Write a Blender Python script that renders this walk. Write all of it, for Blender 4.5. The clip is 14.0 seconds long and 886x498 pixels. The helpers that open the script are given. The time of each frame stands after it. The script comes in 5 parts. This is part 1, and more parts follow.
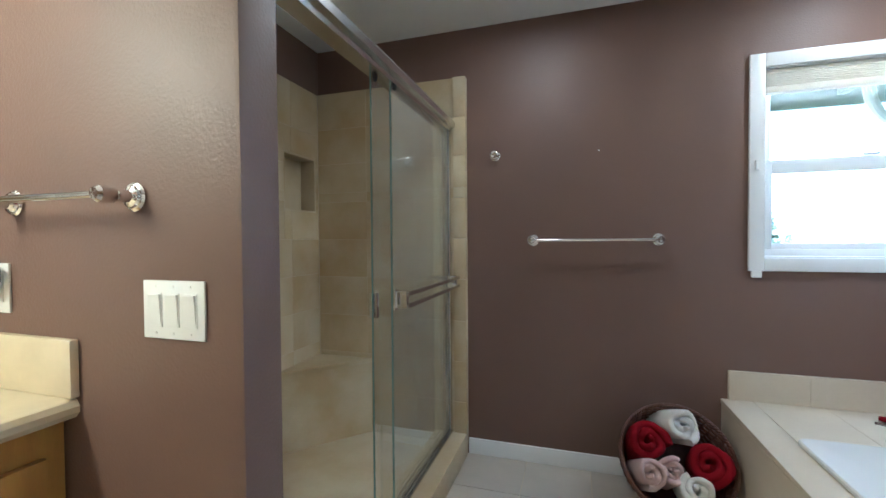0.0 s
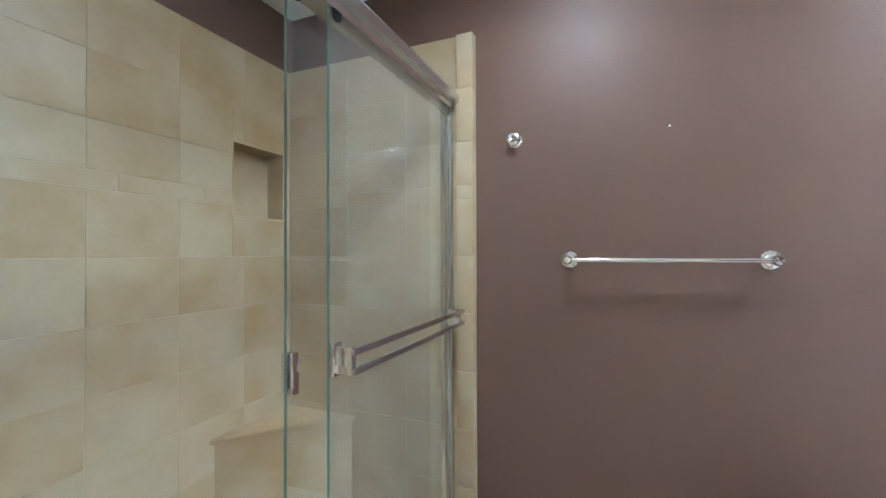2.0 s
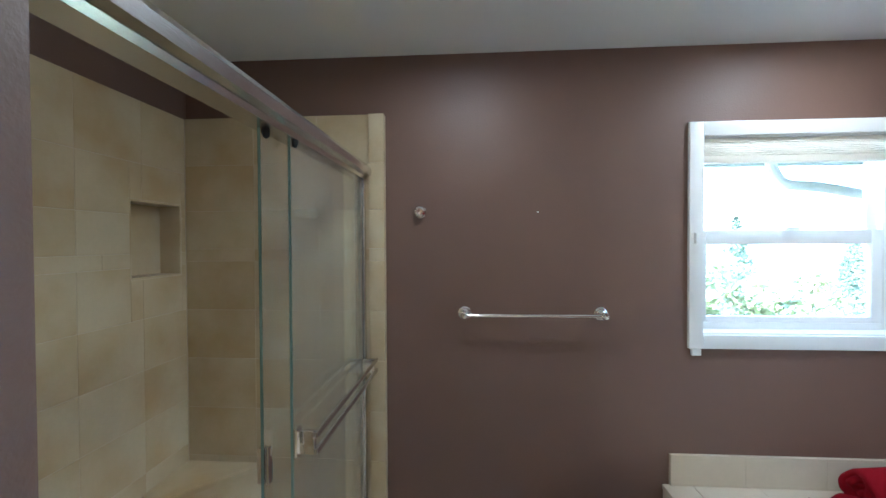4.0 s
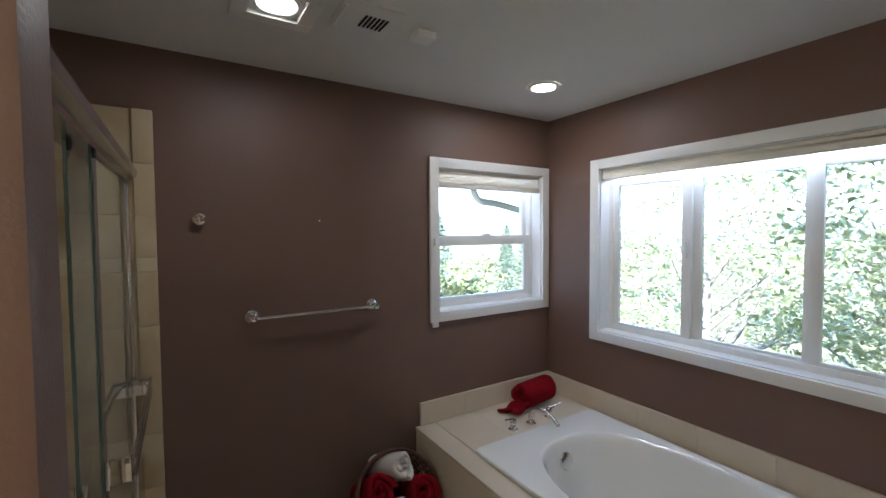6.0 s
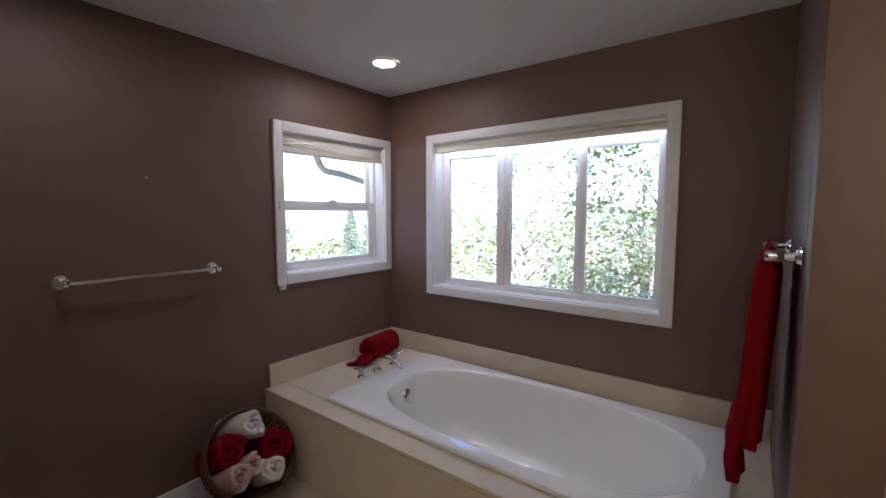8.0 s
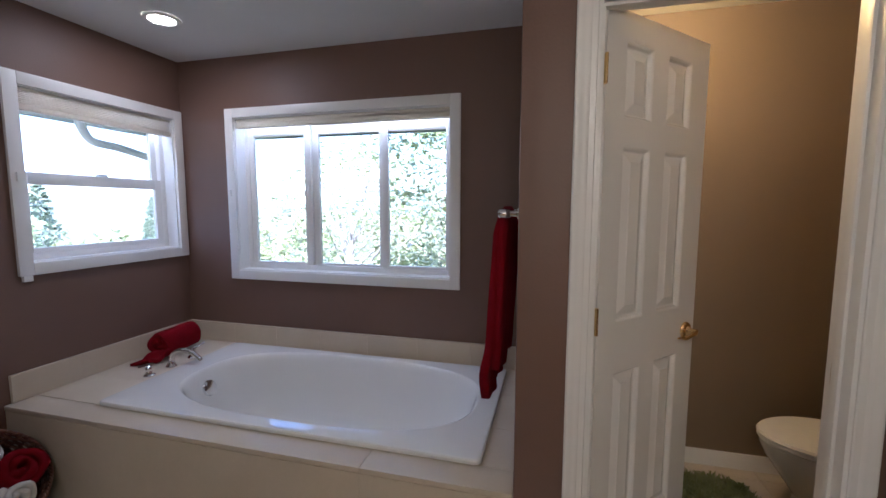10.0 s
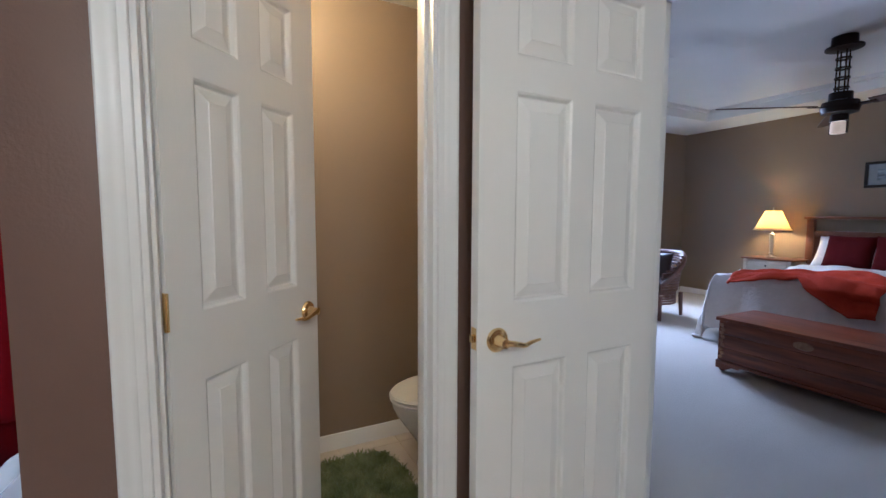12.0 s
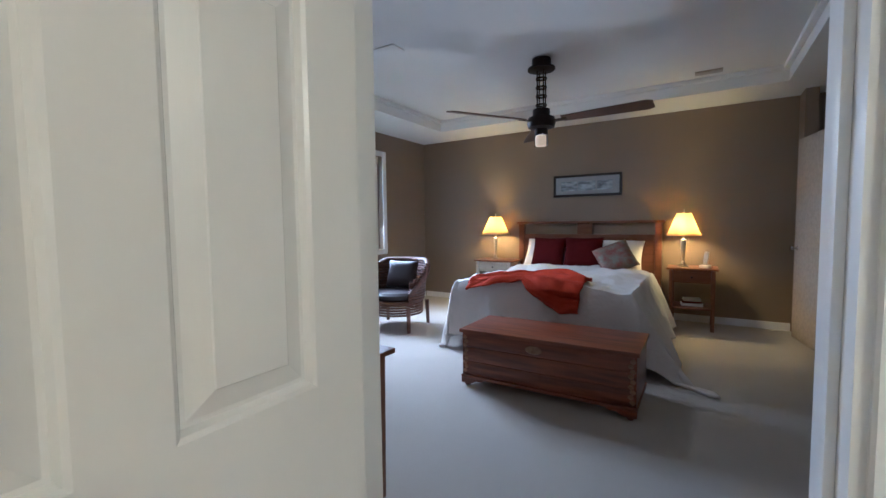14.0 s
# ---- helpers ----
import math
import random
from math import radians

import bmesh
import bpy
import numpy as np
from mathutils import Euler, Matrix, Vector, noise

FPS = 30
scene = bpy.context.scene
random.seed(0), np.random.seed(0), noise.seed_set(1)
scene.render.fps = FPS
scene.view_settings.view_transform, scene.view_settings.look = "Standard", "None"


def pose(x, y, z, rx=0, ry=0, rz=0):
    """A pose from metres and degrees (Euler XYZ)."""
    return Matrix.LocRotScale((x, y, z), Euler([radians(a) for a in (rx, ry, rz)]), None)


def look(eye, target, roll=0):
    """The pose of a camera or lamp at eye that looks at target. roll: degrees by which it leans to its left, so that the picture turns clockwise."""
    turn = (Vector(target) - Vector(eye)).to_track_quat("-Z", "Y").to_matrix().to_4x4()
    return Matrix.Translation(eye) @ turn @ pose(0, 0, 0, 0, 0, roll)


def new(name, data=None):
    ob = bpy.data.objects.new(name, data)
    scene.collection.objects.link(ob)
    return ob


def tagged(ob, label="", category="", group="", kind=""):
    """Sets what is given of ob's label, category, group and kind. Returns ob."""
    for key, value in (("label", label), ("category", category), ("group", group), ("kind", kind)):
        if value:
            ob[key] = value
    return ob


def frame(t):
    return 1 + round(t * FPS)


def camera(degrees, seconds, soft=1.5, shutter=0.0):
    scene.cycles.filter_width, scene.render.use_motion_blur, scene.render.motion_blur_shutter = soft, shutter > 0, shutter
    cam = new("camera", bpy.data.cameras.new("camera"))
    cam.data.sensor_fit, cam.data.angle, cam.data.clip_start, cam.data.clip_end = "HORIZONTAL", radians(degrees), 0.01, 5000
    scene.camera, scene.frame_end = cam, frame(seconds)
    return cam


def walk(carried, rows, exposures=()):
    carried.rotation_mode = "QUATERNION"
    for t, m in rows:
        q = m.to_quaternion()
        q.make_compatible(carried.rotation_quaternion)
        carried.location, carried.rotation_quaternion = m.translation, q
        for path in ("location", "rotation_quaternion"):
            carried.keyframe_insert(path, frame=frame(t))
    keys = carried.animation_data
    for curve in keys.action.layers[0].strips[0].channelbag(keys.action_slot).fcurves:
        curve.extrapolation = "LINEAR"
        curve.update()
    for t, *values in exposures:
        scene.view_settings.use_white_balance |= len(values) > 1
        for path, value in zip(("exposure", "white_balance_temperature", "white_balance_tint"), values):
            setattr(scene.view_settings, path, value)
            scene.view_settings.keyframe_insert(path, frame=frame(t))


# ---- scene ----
cam = camera(93.4, 14.0)
PATH = [
    (0, (-0.079, 0.0, 1.216), (-0.681, 1.907, 1.174), -0.4),
    (0.5, (-0.109, 0.224, 1.224), (-0.742, 2.121, 1.188), -0.4),
    (1, (-0.126, 0.425, 1.237), (-0.802, 2.307, 1.208), -0.4),
    (1.5, (-0.109, 0.607, 1.25), (-0.849, 2.465, 1.249), -0.2),
    (2, (-0.123, 0.682, 1.238), (-0.901, 2.524, 1.258), -0.2),
    (4.5, (-0.372, 0.324, 1.59), (-0.154, 2.312, 1.551), -0.3),
    (5, (-0.495, 0.301, 1.601), (0.1, 2.21, 1.558), -0.4),
    (5.5, (-0.533, 0.219, 1.624), (0.336, 2.02, 1.561), -0.4),
    (6, (-0.57, 0.129, 1.611), (0.491, 1.823, 1.531), -0.4),
    (6.5, (-0.587, 0.035, 1.567), (0.613, 1.632, 1.474), -0.5),
    (7, (-0.661, 0.025, 1.544), (0.69, 1.494, 1.42), -0.3),
    (9.5, (-0.742, -0.189, 1.431), (1.115, 0.528, 1.236), -0.0),
    (10, (-0.742, -0.242, 1.408), (1.183, 0.263, 1.209), 0.1),
    (10.5, (-0.701, -0.291, 1.379), (1.276, -0.066, 1.182), 0.1),
    (11, (-0.642, -0.308, 1.357), (1.344, -0.449, 1.159), -0.1),
    (11.5, (-0.584, -0.383, 1.328), (1.33, -0.925, 1.124), -0.3),
    (12, (-0.482, -0.537, 1.268), (1.305, -1.421, 1.109), 0.2),
    (12.5, (-0.39, -0.705, 1.274), (1.259, -1.827, 1.116), 0.1),
    (13, (-0.276, -0.873, 1.264), (1.21, -2.203, 1.118), -0.1),
    (13.5, (-0.125, -1.055, 1.279), (1.161, -2.579, 1.138), -0.35),
    (14, (-0.026, -1.284, 1.268), (1.026, -2.98, 1.144), -0.7),
]
EXPOSURES = [(0.0, 4.15, 4450, 5), (1.0, 4.7, 4300, 4), (2.0, 5.0, 4300, 5), (5.0, 3.5, 4650, 5), (7.0, 2.85, 5150, 22), (9.5, 2.85, 4950, 25), (10.5, 3.1, 4550, 20), (11.5, 3.45, 4400, 17), (12.5, 3.7, 4250, 16), (14.0, 3.7, 4500, 11)]
walk(cam, [(t, look(eye, target, roll)) for t, eye, target, roll in PATH], EXPOSURES)

# ---- daylight ----
SUN_ELEVATION, SUN_AZIMUTH = 50.0, 240.0   # degrees; azimuth from +y towards +x
world = bpy.data.worlds.new("sky")
scene.world = world
world.use_nodes = True
wn = world.node_tree
sky = wn.nodes.new("ShaderNodeTexSky")
sky.sky_type, sky.sun_disc = "NISHITA", False
sky.sun_elevation, sky.sun_rotation = radians(SUN_ELEVATION), radians(SUN_AZIMUTH)
sky.air_density, sky.dust_density = 1.0, 2.0
background = wn.nodes["Background"]
background.inputs["Strength"].default_value = 0.15
wn.links.new(sky.outputs[0], background.inputs["Color"])

sun_data = bpy.data.lights.new("sun", "SUN")
sun_data.energy, sun_data.angle, sun_data.color = 5.0, radians(0.5), (1.0, 0.95, 0.88)
sun = new("sun", sun_data)
_e, _a = radians(SUN_ELEVATION), radians(SUN_AZIMUTH)
sun.matrix_world = look((0, 0, 30), (-math.cos(_e) * math.sin(_a), -math.cos(_e) * math.cos(_a), 30 - math.sin(_e)))


def lamp(name, kind, place, target, watts, color, size=0.1, size_y=None, spot=None):
    data = bpy.data.lights.new(name, kind)
    data.energy, data.color = watts, color
    if kind == "AREA":
        data.size = size
        if size_y:
            data.shape, data.size_y = "RECTANGLE", size_y
        else:
            data.shape = "DISK"
    else:
        data.shadow_soft_size = size
    if spot:
        data.spot_size, data.spot_blend = radians(spot), 0.6
    ob = new(name, data)
    ob.matrix_world = look(place, target)
    return ob


WARM, DAY = (1.0, 0.88, 0.72), (0.92, 0.96, 1.0)
# the sky's light in the window openings
lamp("daylight_bedroom_window", "AREA", (4.12, -5.6, 1.6), (1.2, -3.9, -0.9), 5.5, (1.0, 0.98, 0.96), 1.3, 1.4).data.spread = radians(125)
lamp("daylight_wide_window", "AREA", (1.772, 1.107, 1.968), (0.9, 1.107, 1.05), 0.5, DAY, 1.40, 0.05)
lamp("daylight_small_window", "AREA", (1.194, 2.375, 1.958), (1.194, 1.5, 1.0), 0.3, DAY, 0.78, 0.05)
# the recessed lamps, the vanity lamps and the closet lamp
lamp("downlight_tub", "AREA", (1.134, 1.80, 2.385), (1.134, 1.80, 0), 0.42, WARM, 0.14)
lamp("downlight_fan", "AREA", (-0.27, 1.67, 2.385), (-0.27, 1.67, 0), 0.22, WARM, 0.16)
for _y in (-0.75, -0.45, -0.15):
    lamp("vanity_bulb", "POINT", (-1.56, _y, 2.02), (0, _y, 2), 1.15, (1.0, 0.86, 0.50), 0.06)
lamp("toilet_lamp", "POINT", (1.25, -0.75, 2.25), (1.25, -0.75, 0), 1.6, (1.0, 0.60, 0.13), 0.08)
lamp("bedside_bulb", "POINT", (2.615, -7.05, 1.22), (2.615, -7.05, 0), 2.4, (1.0, 0.64, 0.20), 0.05)
lamp("bedside_bulb", "POINT", (0.157, -7.0, 1.20), (0.157, -7.0, 0), 2.4, (1.0, 0.64, 0.20), 0.05)
lamp("fan_bulb", "POINT", (1.27, -5.14, 2.02), (1.27, -5.14, 0), 1.0, WARM, 0.03)


# ---- materials ----
def material(name, color, rough=0.5, metal=0.0, var=0.0, scale=6.0, grain=0.0, grain_scale=150.0, bump=0.0, bump_scale=200.0,
             bump_far=0.002, stretch=(1, 1, 1), coat=0.0, sheen=0.0, ior=1.45, spread=0.0, tint=None):
    """A plain surface: base colour varied by a broad and a fine noise, with fine relief."""
    m = bpy.data.materials.new(name)
    m.use_nodes = True
    t = m.node_tree
    b = t.nodes["Principled BSDF"]
    b.inputs["Roughness"].default_value, b.inputs["Metallic"].default_value, b.inputs["IOR"].default_value = rough, metal, ior
    b.inputs["Coat Weight"].default_value, b.inputs["Sheen Weight"].default_value = coat, sheen
    b.inputs["Base Color"].default_value = (*color, 1)
    geo = t.nodes.new("ShaderNodeNewGeometry")
    place = t.nodes.new("ShaderNodeMapping")
    place.inputs["Scale"].default_value = stretch
    t.links.new(geo.outputs["Position"], place.inputs["Vector"])
    info = t.nodes.new("ShaderNodeObjectInfo")
    if spread or var:
        shift = t.nodes.new("ShaderNodeVectorMath")
        shift.operation = "ADD"
        far = t.nodes.new("ShaderNodeMath")
        far.operation = "MULTIPLY"
        far.inputs[1].default_value = 37.0 if spread else 0.0
        t.links.new(info.outputs["Random"], far.inputs[0])
        t.links.new(place.outputs[0], shift.inputs[0])
        t.links.new(far.outputs[0], shift.inputs[1])
        vec = shift.outputs[0]
    else:
        vec = place.outputs[0]

    def noisy(s, detail):
        n = t.nodes.new("ShaderNodeTexNoise")
        n.inputs["Scale"].default_value, n.inputs["Detail"].default_value = s, detail
        t.links.new(vec, n.inputs["Vector"])
        return n.outputs["Fac"]

    def mix(base, fac, other, strength):
        k = t.nodes.new("ShaderNodeMath")
        k.operation = "MULTIPLY"
        k.inputs[1].default_value = strength
        t.links.new(fac, k.inputs[0])
        x = t.nodes.new("ShaderNodeMix")
        x.data_type = "RGBA"
        t.links.new(k.outputs[0], x.inputs["Factor"])
        if isinstance(base, tuple):
            x.inputs["A"].default_value = (*base, 1)
        else:
            t.links.new(base, x.inputs["A"])
        x.inputs["B"].default_value = (*other, 1)
        return x.outputs["Result"]

    out = color
    if var:
        r = t.nodes.new("ShaderNodeMapRange")
        r.inputs["From Min"].default_value, r.inputs["From Max"].default_value = 0.35, 0.68
        t.links.new(noisy(scale, 4), r.inputs["Value"])
        out = mix(out, r.outputs[0], tint or tuple(c * 0.6 for c in color), var)
    if grain:
        out = mix(out, noisy(grain_scale, 3), tuple(c * 0.45 for c in color), grain)
    if spread:
        out = mix(out, info.outputs["Random"], tuple(c * 0.72 for c in color), spread)
    if not isinstance(out, tuple):
        t.links.new(out, b.inputs["Base Color"])
    if bump:
        n = t.nodes.new("ShaderNodeBump")
        n.inputs["Strength"].default_value, n.inputs["Distance"].default_value = bump, bump_far
        t.links.new(noisy(bump_scale, 3), n.inputs["Height"])
        t.links.new(n.outputs[0], b.inputs["Normal"])
    return m


def glowing(name, color, strength, base=None):
    m = material(name, base or color, 0.4)
    b = m.node_tree.nodes["Principled BSDF"]
    b.inputs["Emission Color"].default_value, b.inputs["Emission Strength"].default_value = (*color, 1), strength
    return m


def glassy(name, color, rough=0.0, ior=1.45):
    m = material(name, color, rough, ior=ior)
    m.node_tree.nodes["Principled BSDF"].inputs["Transmission Weight"].default_value = 1.0
    return m


MAUVE = material("mauve_brown_eggshell_paint", (0.174, 0.105, 0.078), 0.48, var=0.14, scale=2.5, bump=0.5, bump_scale=140, bump_far=0.0018)
TAUPE = material("taupe_eggshell_paint", (0.250, 0.186, 0.122), 0.5, var=0.10, scale=2.0, bump=0.3, bump_scale=170, bump_far=0.0012)
CEILING = material("white_ceiling_paint", (0.74, 0.73, 0.70), 0.75, var=0.06, scale=3, bump=0.4, bump_scale=120, bump_far=0.002)
TRIM = material("white_gloss_trim_paint", (0.80, 0.79, 0.77), 0.30, var=0.05, scale=5, bump=0.05, bump_scale=60)
DOOR = material("white_satin_door_paint", (0.80, 0.785, 0.755), 0.26, var=0.06, scale=4, bump=0.12, bump_scale=90, stretch=(1, 1, 0.15))
TILE = material("beige_travertine_tile", (0.60, 0.50, 0.325), 0.38, var=0.95, scale=3.4, grain=0.16, grain_scale=70, bump=0.1, bump_scale=40, spread=0.12,
                tint=(0.47, 0.34, 0.165))
DECK = material("cream_travertine_deck_tile", (0.64, 0.555, 0.43), 0.34, var=0.35, scale=4, grain=0.12, grain_scale=60, bump=0.06, bump_scale=40, spread=0.04,
                tint=(0.52, 0.43, 0.31))
FLOORT = material("cream_floor_tile", (0.60, 0.53, 0.44), 0.4, var=0.35, scale=4, grain=0.12, grain_scale=80, bump=0.08, bump_scale=50, spread=0.15)
GROUT = material("sand_grout", (0.66, 0.57, 0.42), 0.9, var=0.25, scale=8, bump=0.4, bump_scale=300)
CHROME = material("polished_chrome", (0.86, 0.86, 0.87), 0.09, 1.0, var=0.05, scale=8)
NICKEL = material("brushed_nickel", (0.62, 0.60, 0.58), 0.24, 1.0, var=0.1, scale=20, bump=0.06, bump_scale=300, stretch=(1, 0.05, 1))
BRASS = material("polished_brass", (0.88, 0.66, 0.30), 0.22, 1.0, var=0.15, scale=20)
GLASS = glassy("clear_shower_glass", (0.975, 0.995, 0.985))
_t = GLASS.node_tree          # a pale diffuse haze, painted in for the bright room's reflection
_haze, _mixed = _t.nodes.new("ShaderNodeBsdfDiffuse"), _t.nodes.new("ShaderNodeMixShader")
_haze.inputs["Color"].default_value, _mixed.inputs[0].default_value = (0.80, 0.82, 0.74, 1), 0.022
_t.links.new(_t.nodes["Principled BSDF"].outputs[0], _mixed.inputs[1])
_t.links.new(_haze.outputs[0], _mixed.inputs[2])
_t.links.new(_mixed.outputs[0], _t.nodes["Material Output"].inputs["Surface"])
PANE = glassy("clear_window_glass", (0.98, 1.0, 0.99))
EDGE = material("dark_green_glass_edge", (0.22, 0.32, 0.28), 0.1)
ACRYLIC = material("white_acrylic", (0.82, 0.81, 0.78), 0.10, var=0.03, scale=3, coat=0.5)
PORCELAIN = material("white_porcelain", (0.80, 0.79, 0.76), 0.08, var=0.03, scale=3, coat=0.6)
PLASTIC = material("white_plastic", (0.80, 0.79, 0.76), 0.3, var=0.04, scale=20)
REDTOWEL = material("crimson_terry_cloth", (0.25, 0.005, 0.012), 0.95, var=0.4, scale=14, grain=0.4, grain_scale=260, bump=0.9, bump_scale=330, bump_far=0.006, ior=1.18)
WHITETOWEL = material("white_terry_cloth", (0.80, 0.76, 0.70), 0.95, var=0.2, scale=14, grain=0.15, grain_scale=260, bump=0.9, bump_scale=330, bump_far=0.006, sheen=0.08)
PINKTOWEL = material("blush_terry_cloth", (0.66, 0.45, 0.40), 0.95, var=0.25, scale=14, grain=0.2, grain_scale=260, bump=0.9, bump_scale=330, bump_far=0.006, sheen=0.08)
WICKER = material("dark_brown_wicker", (0.10, 0.042, 0.025), 0.5, var=0.6, scale=25, grain=0.5, grain_scale=120, bump=0.6, bump_scale=150, tint=(0.22, 0.10, 0.055))
OAK = material("honey_oak", (0.54, 0.31, 0.065), 0.4, var=0.6, scale=6, grain=0.35, grain_scale=60, bump=0.2, bump_scale=90, stretch=(6, 6, 0.6), tint=(0.40, 0.19, 0.05))
COUNTER = material("cream_cultured_marble_counter", (0.70, 0.59, 0.40), 0.25, var=0.3, scale=7, grain=0.1, grain_scale=50)
RUG = material("sage_green_shag", (0.24, 0.27, 0.12), 1.0, var=0.75, scale=9, grain=0.4, grain_scale=90, sheen=0.08, tint=(0.07, 0.10, 0.03))
CARPET = material("pale_cream_carpet", (0.60, 0.55, 0.47), 1.0, var=0.2, scale=1.2, grain=0.3, grain_scale=220, bump=0.9, bump_scale=260, bump_far=0.006, sheen=0.08)
CEDAR = material("red_cedar", (0.30, 0.085, 0.032), 0.30, var=0.9, scale=5, grain=0.45, grain_scale=45, bump=0.15, bump_scale=80, stretch=(0.5, 5, 6), coat=0.25, tint=(0.09, 0.022, 0.011))
CHERRY = material("warm_cherry_wood", (0.20, 0.075, 0.032), 0.38, var=0.6, scale=5, grain=0.35, grain_scale=45, bump=0.12, bump_scale=80, stretch=(0.6, 5, 5), tint=(0.12, 0.04, 0.016))
CARVED = material("pale_carved_cedar", (0.42, 0.22, 0.11), 0.5, var=0.6, scale=30, grain=0.3, grain_scale=80, tint=(0.18, 0.06, 0.03))
LIGHTWOOD = material("pale_whitewashed_wood", (0.48, 0.40, 0.30), 0.5, var=0.5, scale=6, grain=0.3, grain_scale=50, stretch=(1, 5, 5))
COTTON = material("white_cotton_bedding", (0.78, 0.75, 0.71), 0.9, var=0.08, scale=9, bump=0.5, bump_scale=26, bump_far=0.012, sheen=0.08)
THROW = material("rust_red_knit", (0.50, 0.050, 0.016), 0.9, var=0.5, scale=11, grain=0.4, grain_scale=160, bump=0.9, bump_scale=150, bump_far=0.006, ior=1.2)
CRIMSON = material("dark_crimson_cushion_cloth", (0.075, 0.004, 0.004), 0.85, var=0.4, scale=9, bump=0.4, bump_scale=300, ior=1.2)
FLORAL = material("muted_floral_brocade", (0.22, 0.20, 0.15), 0.8, var=0.95, scale=15, grain=0.4, grain_scale=40, bump=0.4, bump_scale=250, tint=(0.24, 0.045, 0.03))
BRONZE = material("oil_rubbed_bronze", (0.030, 0.021, 0.017), 0.42, 0.7, var=0.3, scale=30)
BLADE = material("dark_walnut_blade", (0.075, 0.036, 0.022), 0.45, var=0.6, scale=10, grain=0.3, grain_scale=60)
PEWTER = material("antique_pewter", (0.40, 0.36, 0.31), 0.3, 0.9, var=0.4, scale=30)
LEATHER = material("dark_brown_leather", (0.030, 0.020, 0.017), 0.42, var=0.4, scale=12, bump=0.4, bump_scale=140)
BLACKWOOD = material("black_frame_wood", (0.018, 0.014, 0.012), 0.4, var=0.3, scale=20)
MAT = material("grey_picture_mat", (0.34, 0.34, 0.35), 0.8, var=0.2, scale=20)
PRINT = material("grey_blue_landscape_print", (0.46, 0.50, 0.54), 0.6, var=0.9, scale=9, tint=(0.08, 0.09, 0.11), stretch=(1, 1, 2.5))
SHADE = material("cream_cellular_shade_cloth", (0.78, 0.73, 0.62), 0.9, var=0.05, scale=10, bump=0.2, bump_scale=300)
DARK = material("dark_gap", (0.012, 0.011, 0.010), 0.8)
BULB = glowing("warm_lit_lens", (1.0, 0.84, 0.56), 5.0)
LAMPSHADE = material("cream_lampshade_cloth", (0.80, 0.68, 0.45), 0.9, var=0.1, scale=30, bump=0.2, bump_scale=400)
_t = LAMPSHADE.node_tree          # the cloth lets the bulb's light through
_through, _mixed = _t.nodes.new("ShaderNodeBsdfTranslucent"), _t.nodes.new("ShaderNodeMixShader")
_through.inputs["Color"].default_value, _mixed.inputs[0].default_value = (0.85, 0.66, 0.30, 1), 0.55
_t.links.new(_t.nodes["Principled BSDF"].outputs[0], _mixed.inputs[1])
_t.links.new(_through.outputs[0], _mixed.inputs[2])
_t.links.new(_mixed.outputs[0], _t.nodes["Material Output"].inputs["Surface"])
JAR = glowing("amber_lit_glass_jar", (1.0, 0.66, 0.34), 0.035, (0.6, 0.45, 0.32))
FROSTED = glowing("frosted_glass_jar", (1.0, 0.72, 0.42), 2.0, (0.8, 0.7, 0.6))
LEAF = material("sunlit_leaf", (0.27, 0.32, 0.13), 0.5, var=0.7, scale=0.9, grain=0.3, grain_scale=9, tint=(0.34, 0.31, 0.14))
NEEDLE = material("dark_conifer_foliage", (0.16, 0.20, 0.11), 0.6, var=0.6, scale=0.8, grain=0.3, grain_scale=7)
BARK = material("grey_brown_bark", (0.34, 0.30, 0.24), 0.95, var=0.6, scale=6, bump=0.9, bump_scale=25, bump_far=0.03, stretch=(3, 3, 0.6))
GROUND = material("dry_grass_ground", (0.12, 0.11, 0.05), 1.0, var=0.7, scale=0.4, grain=0.5, grain_scale=8, bump=0.8, bump_scale=20, bump_far=0.05)
SOFFIT = material("pale_green_painted_soffit", (0.42, 0.47, 0.42), 0.7, var=0.15, scale=3, bump=0.2, bump_scale=40)
SIDING = material("grey_green_siding", (0.30, 0.32, 0.29), 0.8, var=0.2, scale=3)
GUTTER = material("pale_grey_painted_gutter", (0.78, 0.80, 0.82), 0.5, var=0.2, scale=6)
# leaves let some light through
for _m in (LEAF, NEEDLE):
    _m.node_tree.nodes["Principled BSDF"].inputs["Transmission Weight"].default_value = 0.25


# ---- mesh helpers ----
def bm_add(bm, verts, faces):
    vs = [bm.verts.new(v) for v in verts]
    for f in faces:
        bm.faces.new([vs[i] for i in f])
    return bm


def box(x0, x1, y0, y1, z0, z1, bevel=0.0, bm=None):
    """A box with rounded edges, added to bm."""
    own = bmesh.new()
    bm_add(own, [(x, y, z) for x in (x0, x1) for y in (y0, y1) for z in (z0, z1)],
           [(0, 1, 3, 2), (4, 6, 7, 5), (0, 4, 5, 1), (2, 3, 7, 6), (0, 2, 6, 4), (1, 5, 7, 3)])
    if bevel:
        bmesh.ops.bevel(own, geom=own.edges[:], offset=bevel, segments=2, affect="EDGES", profile=0.6)
    return pour(own, bm)


def pour(own, bm=None, m=None):
    """Adds the bmesh own to bm, moved by m."""
    if m is not None:
        own.transform(m)
    if bm is None:
        return own
    mesh = bpy.data.meshes.new("t")
    own.to_mesh(mesh)
    own.free()
    bm.from_mesh(mesh)
    bpy.data.meshes.remove(mesh)
    return bm


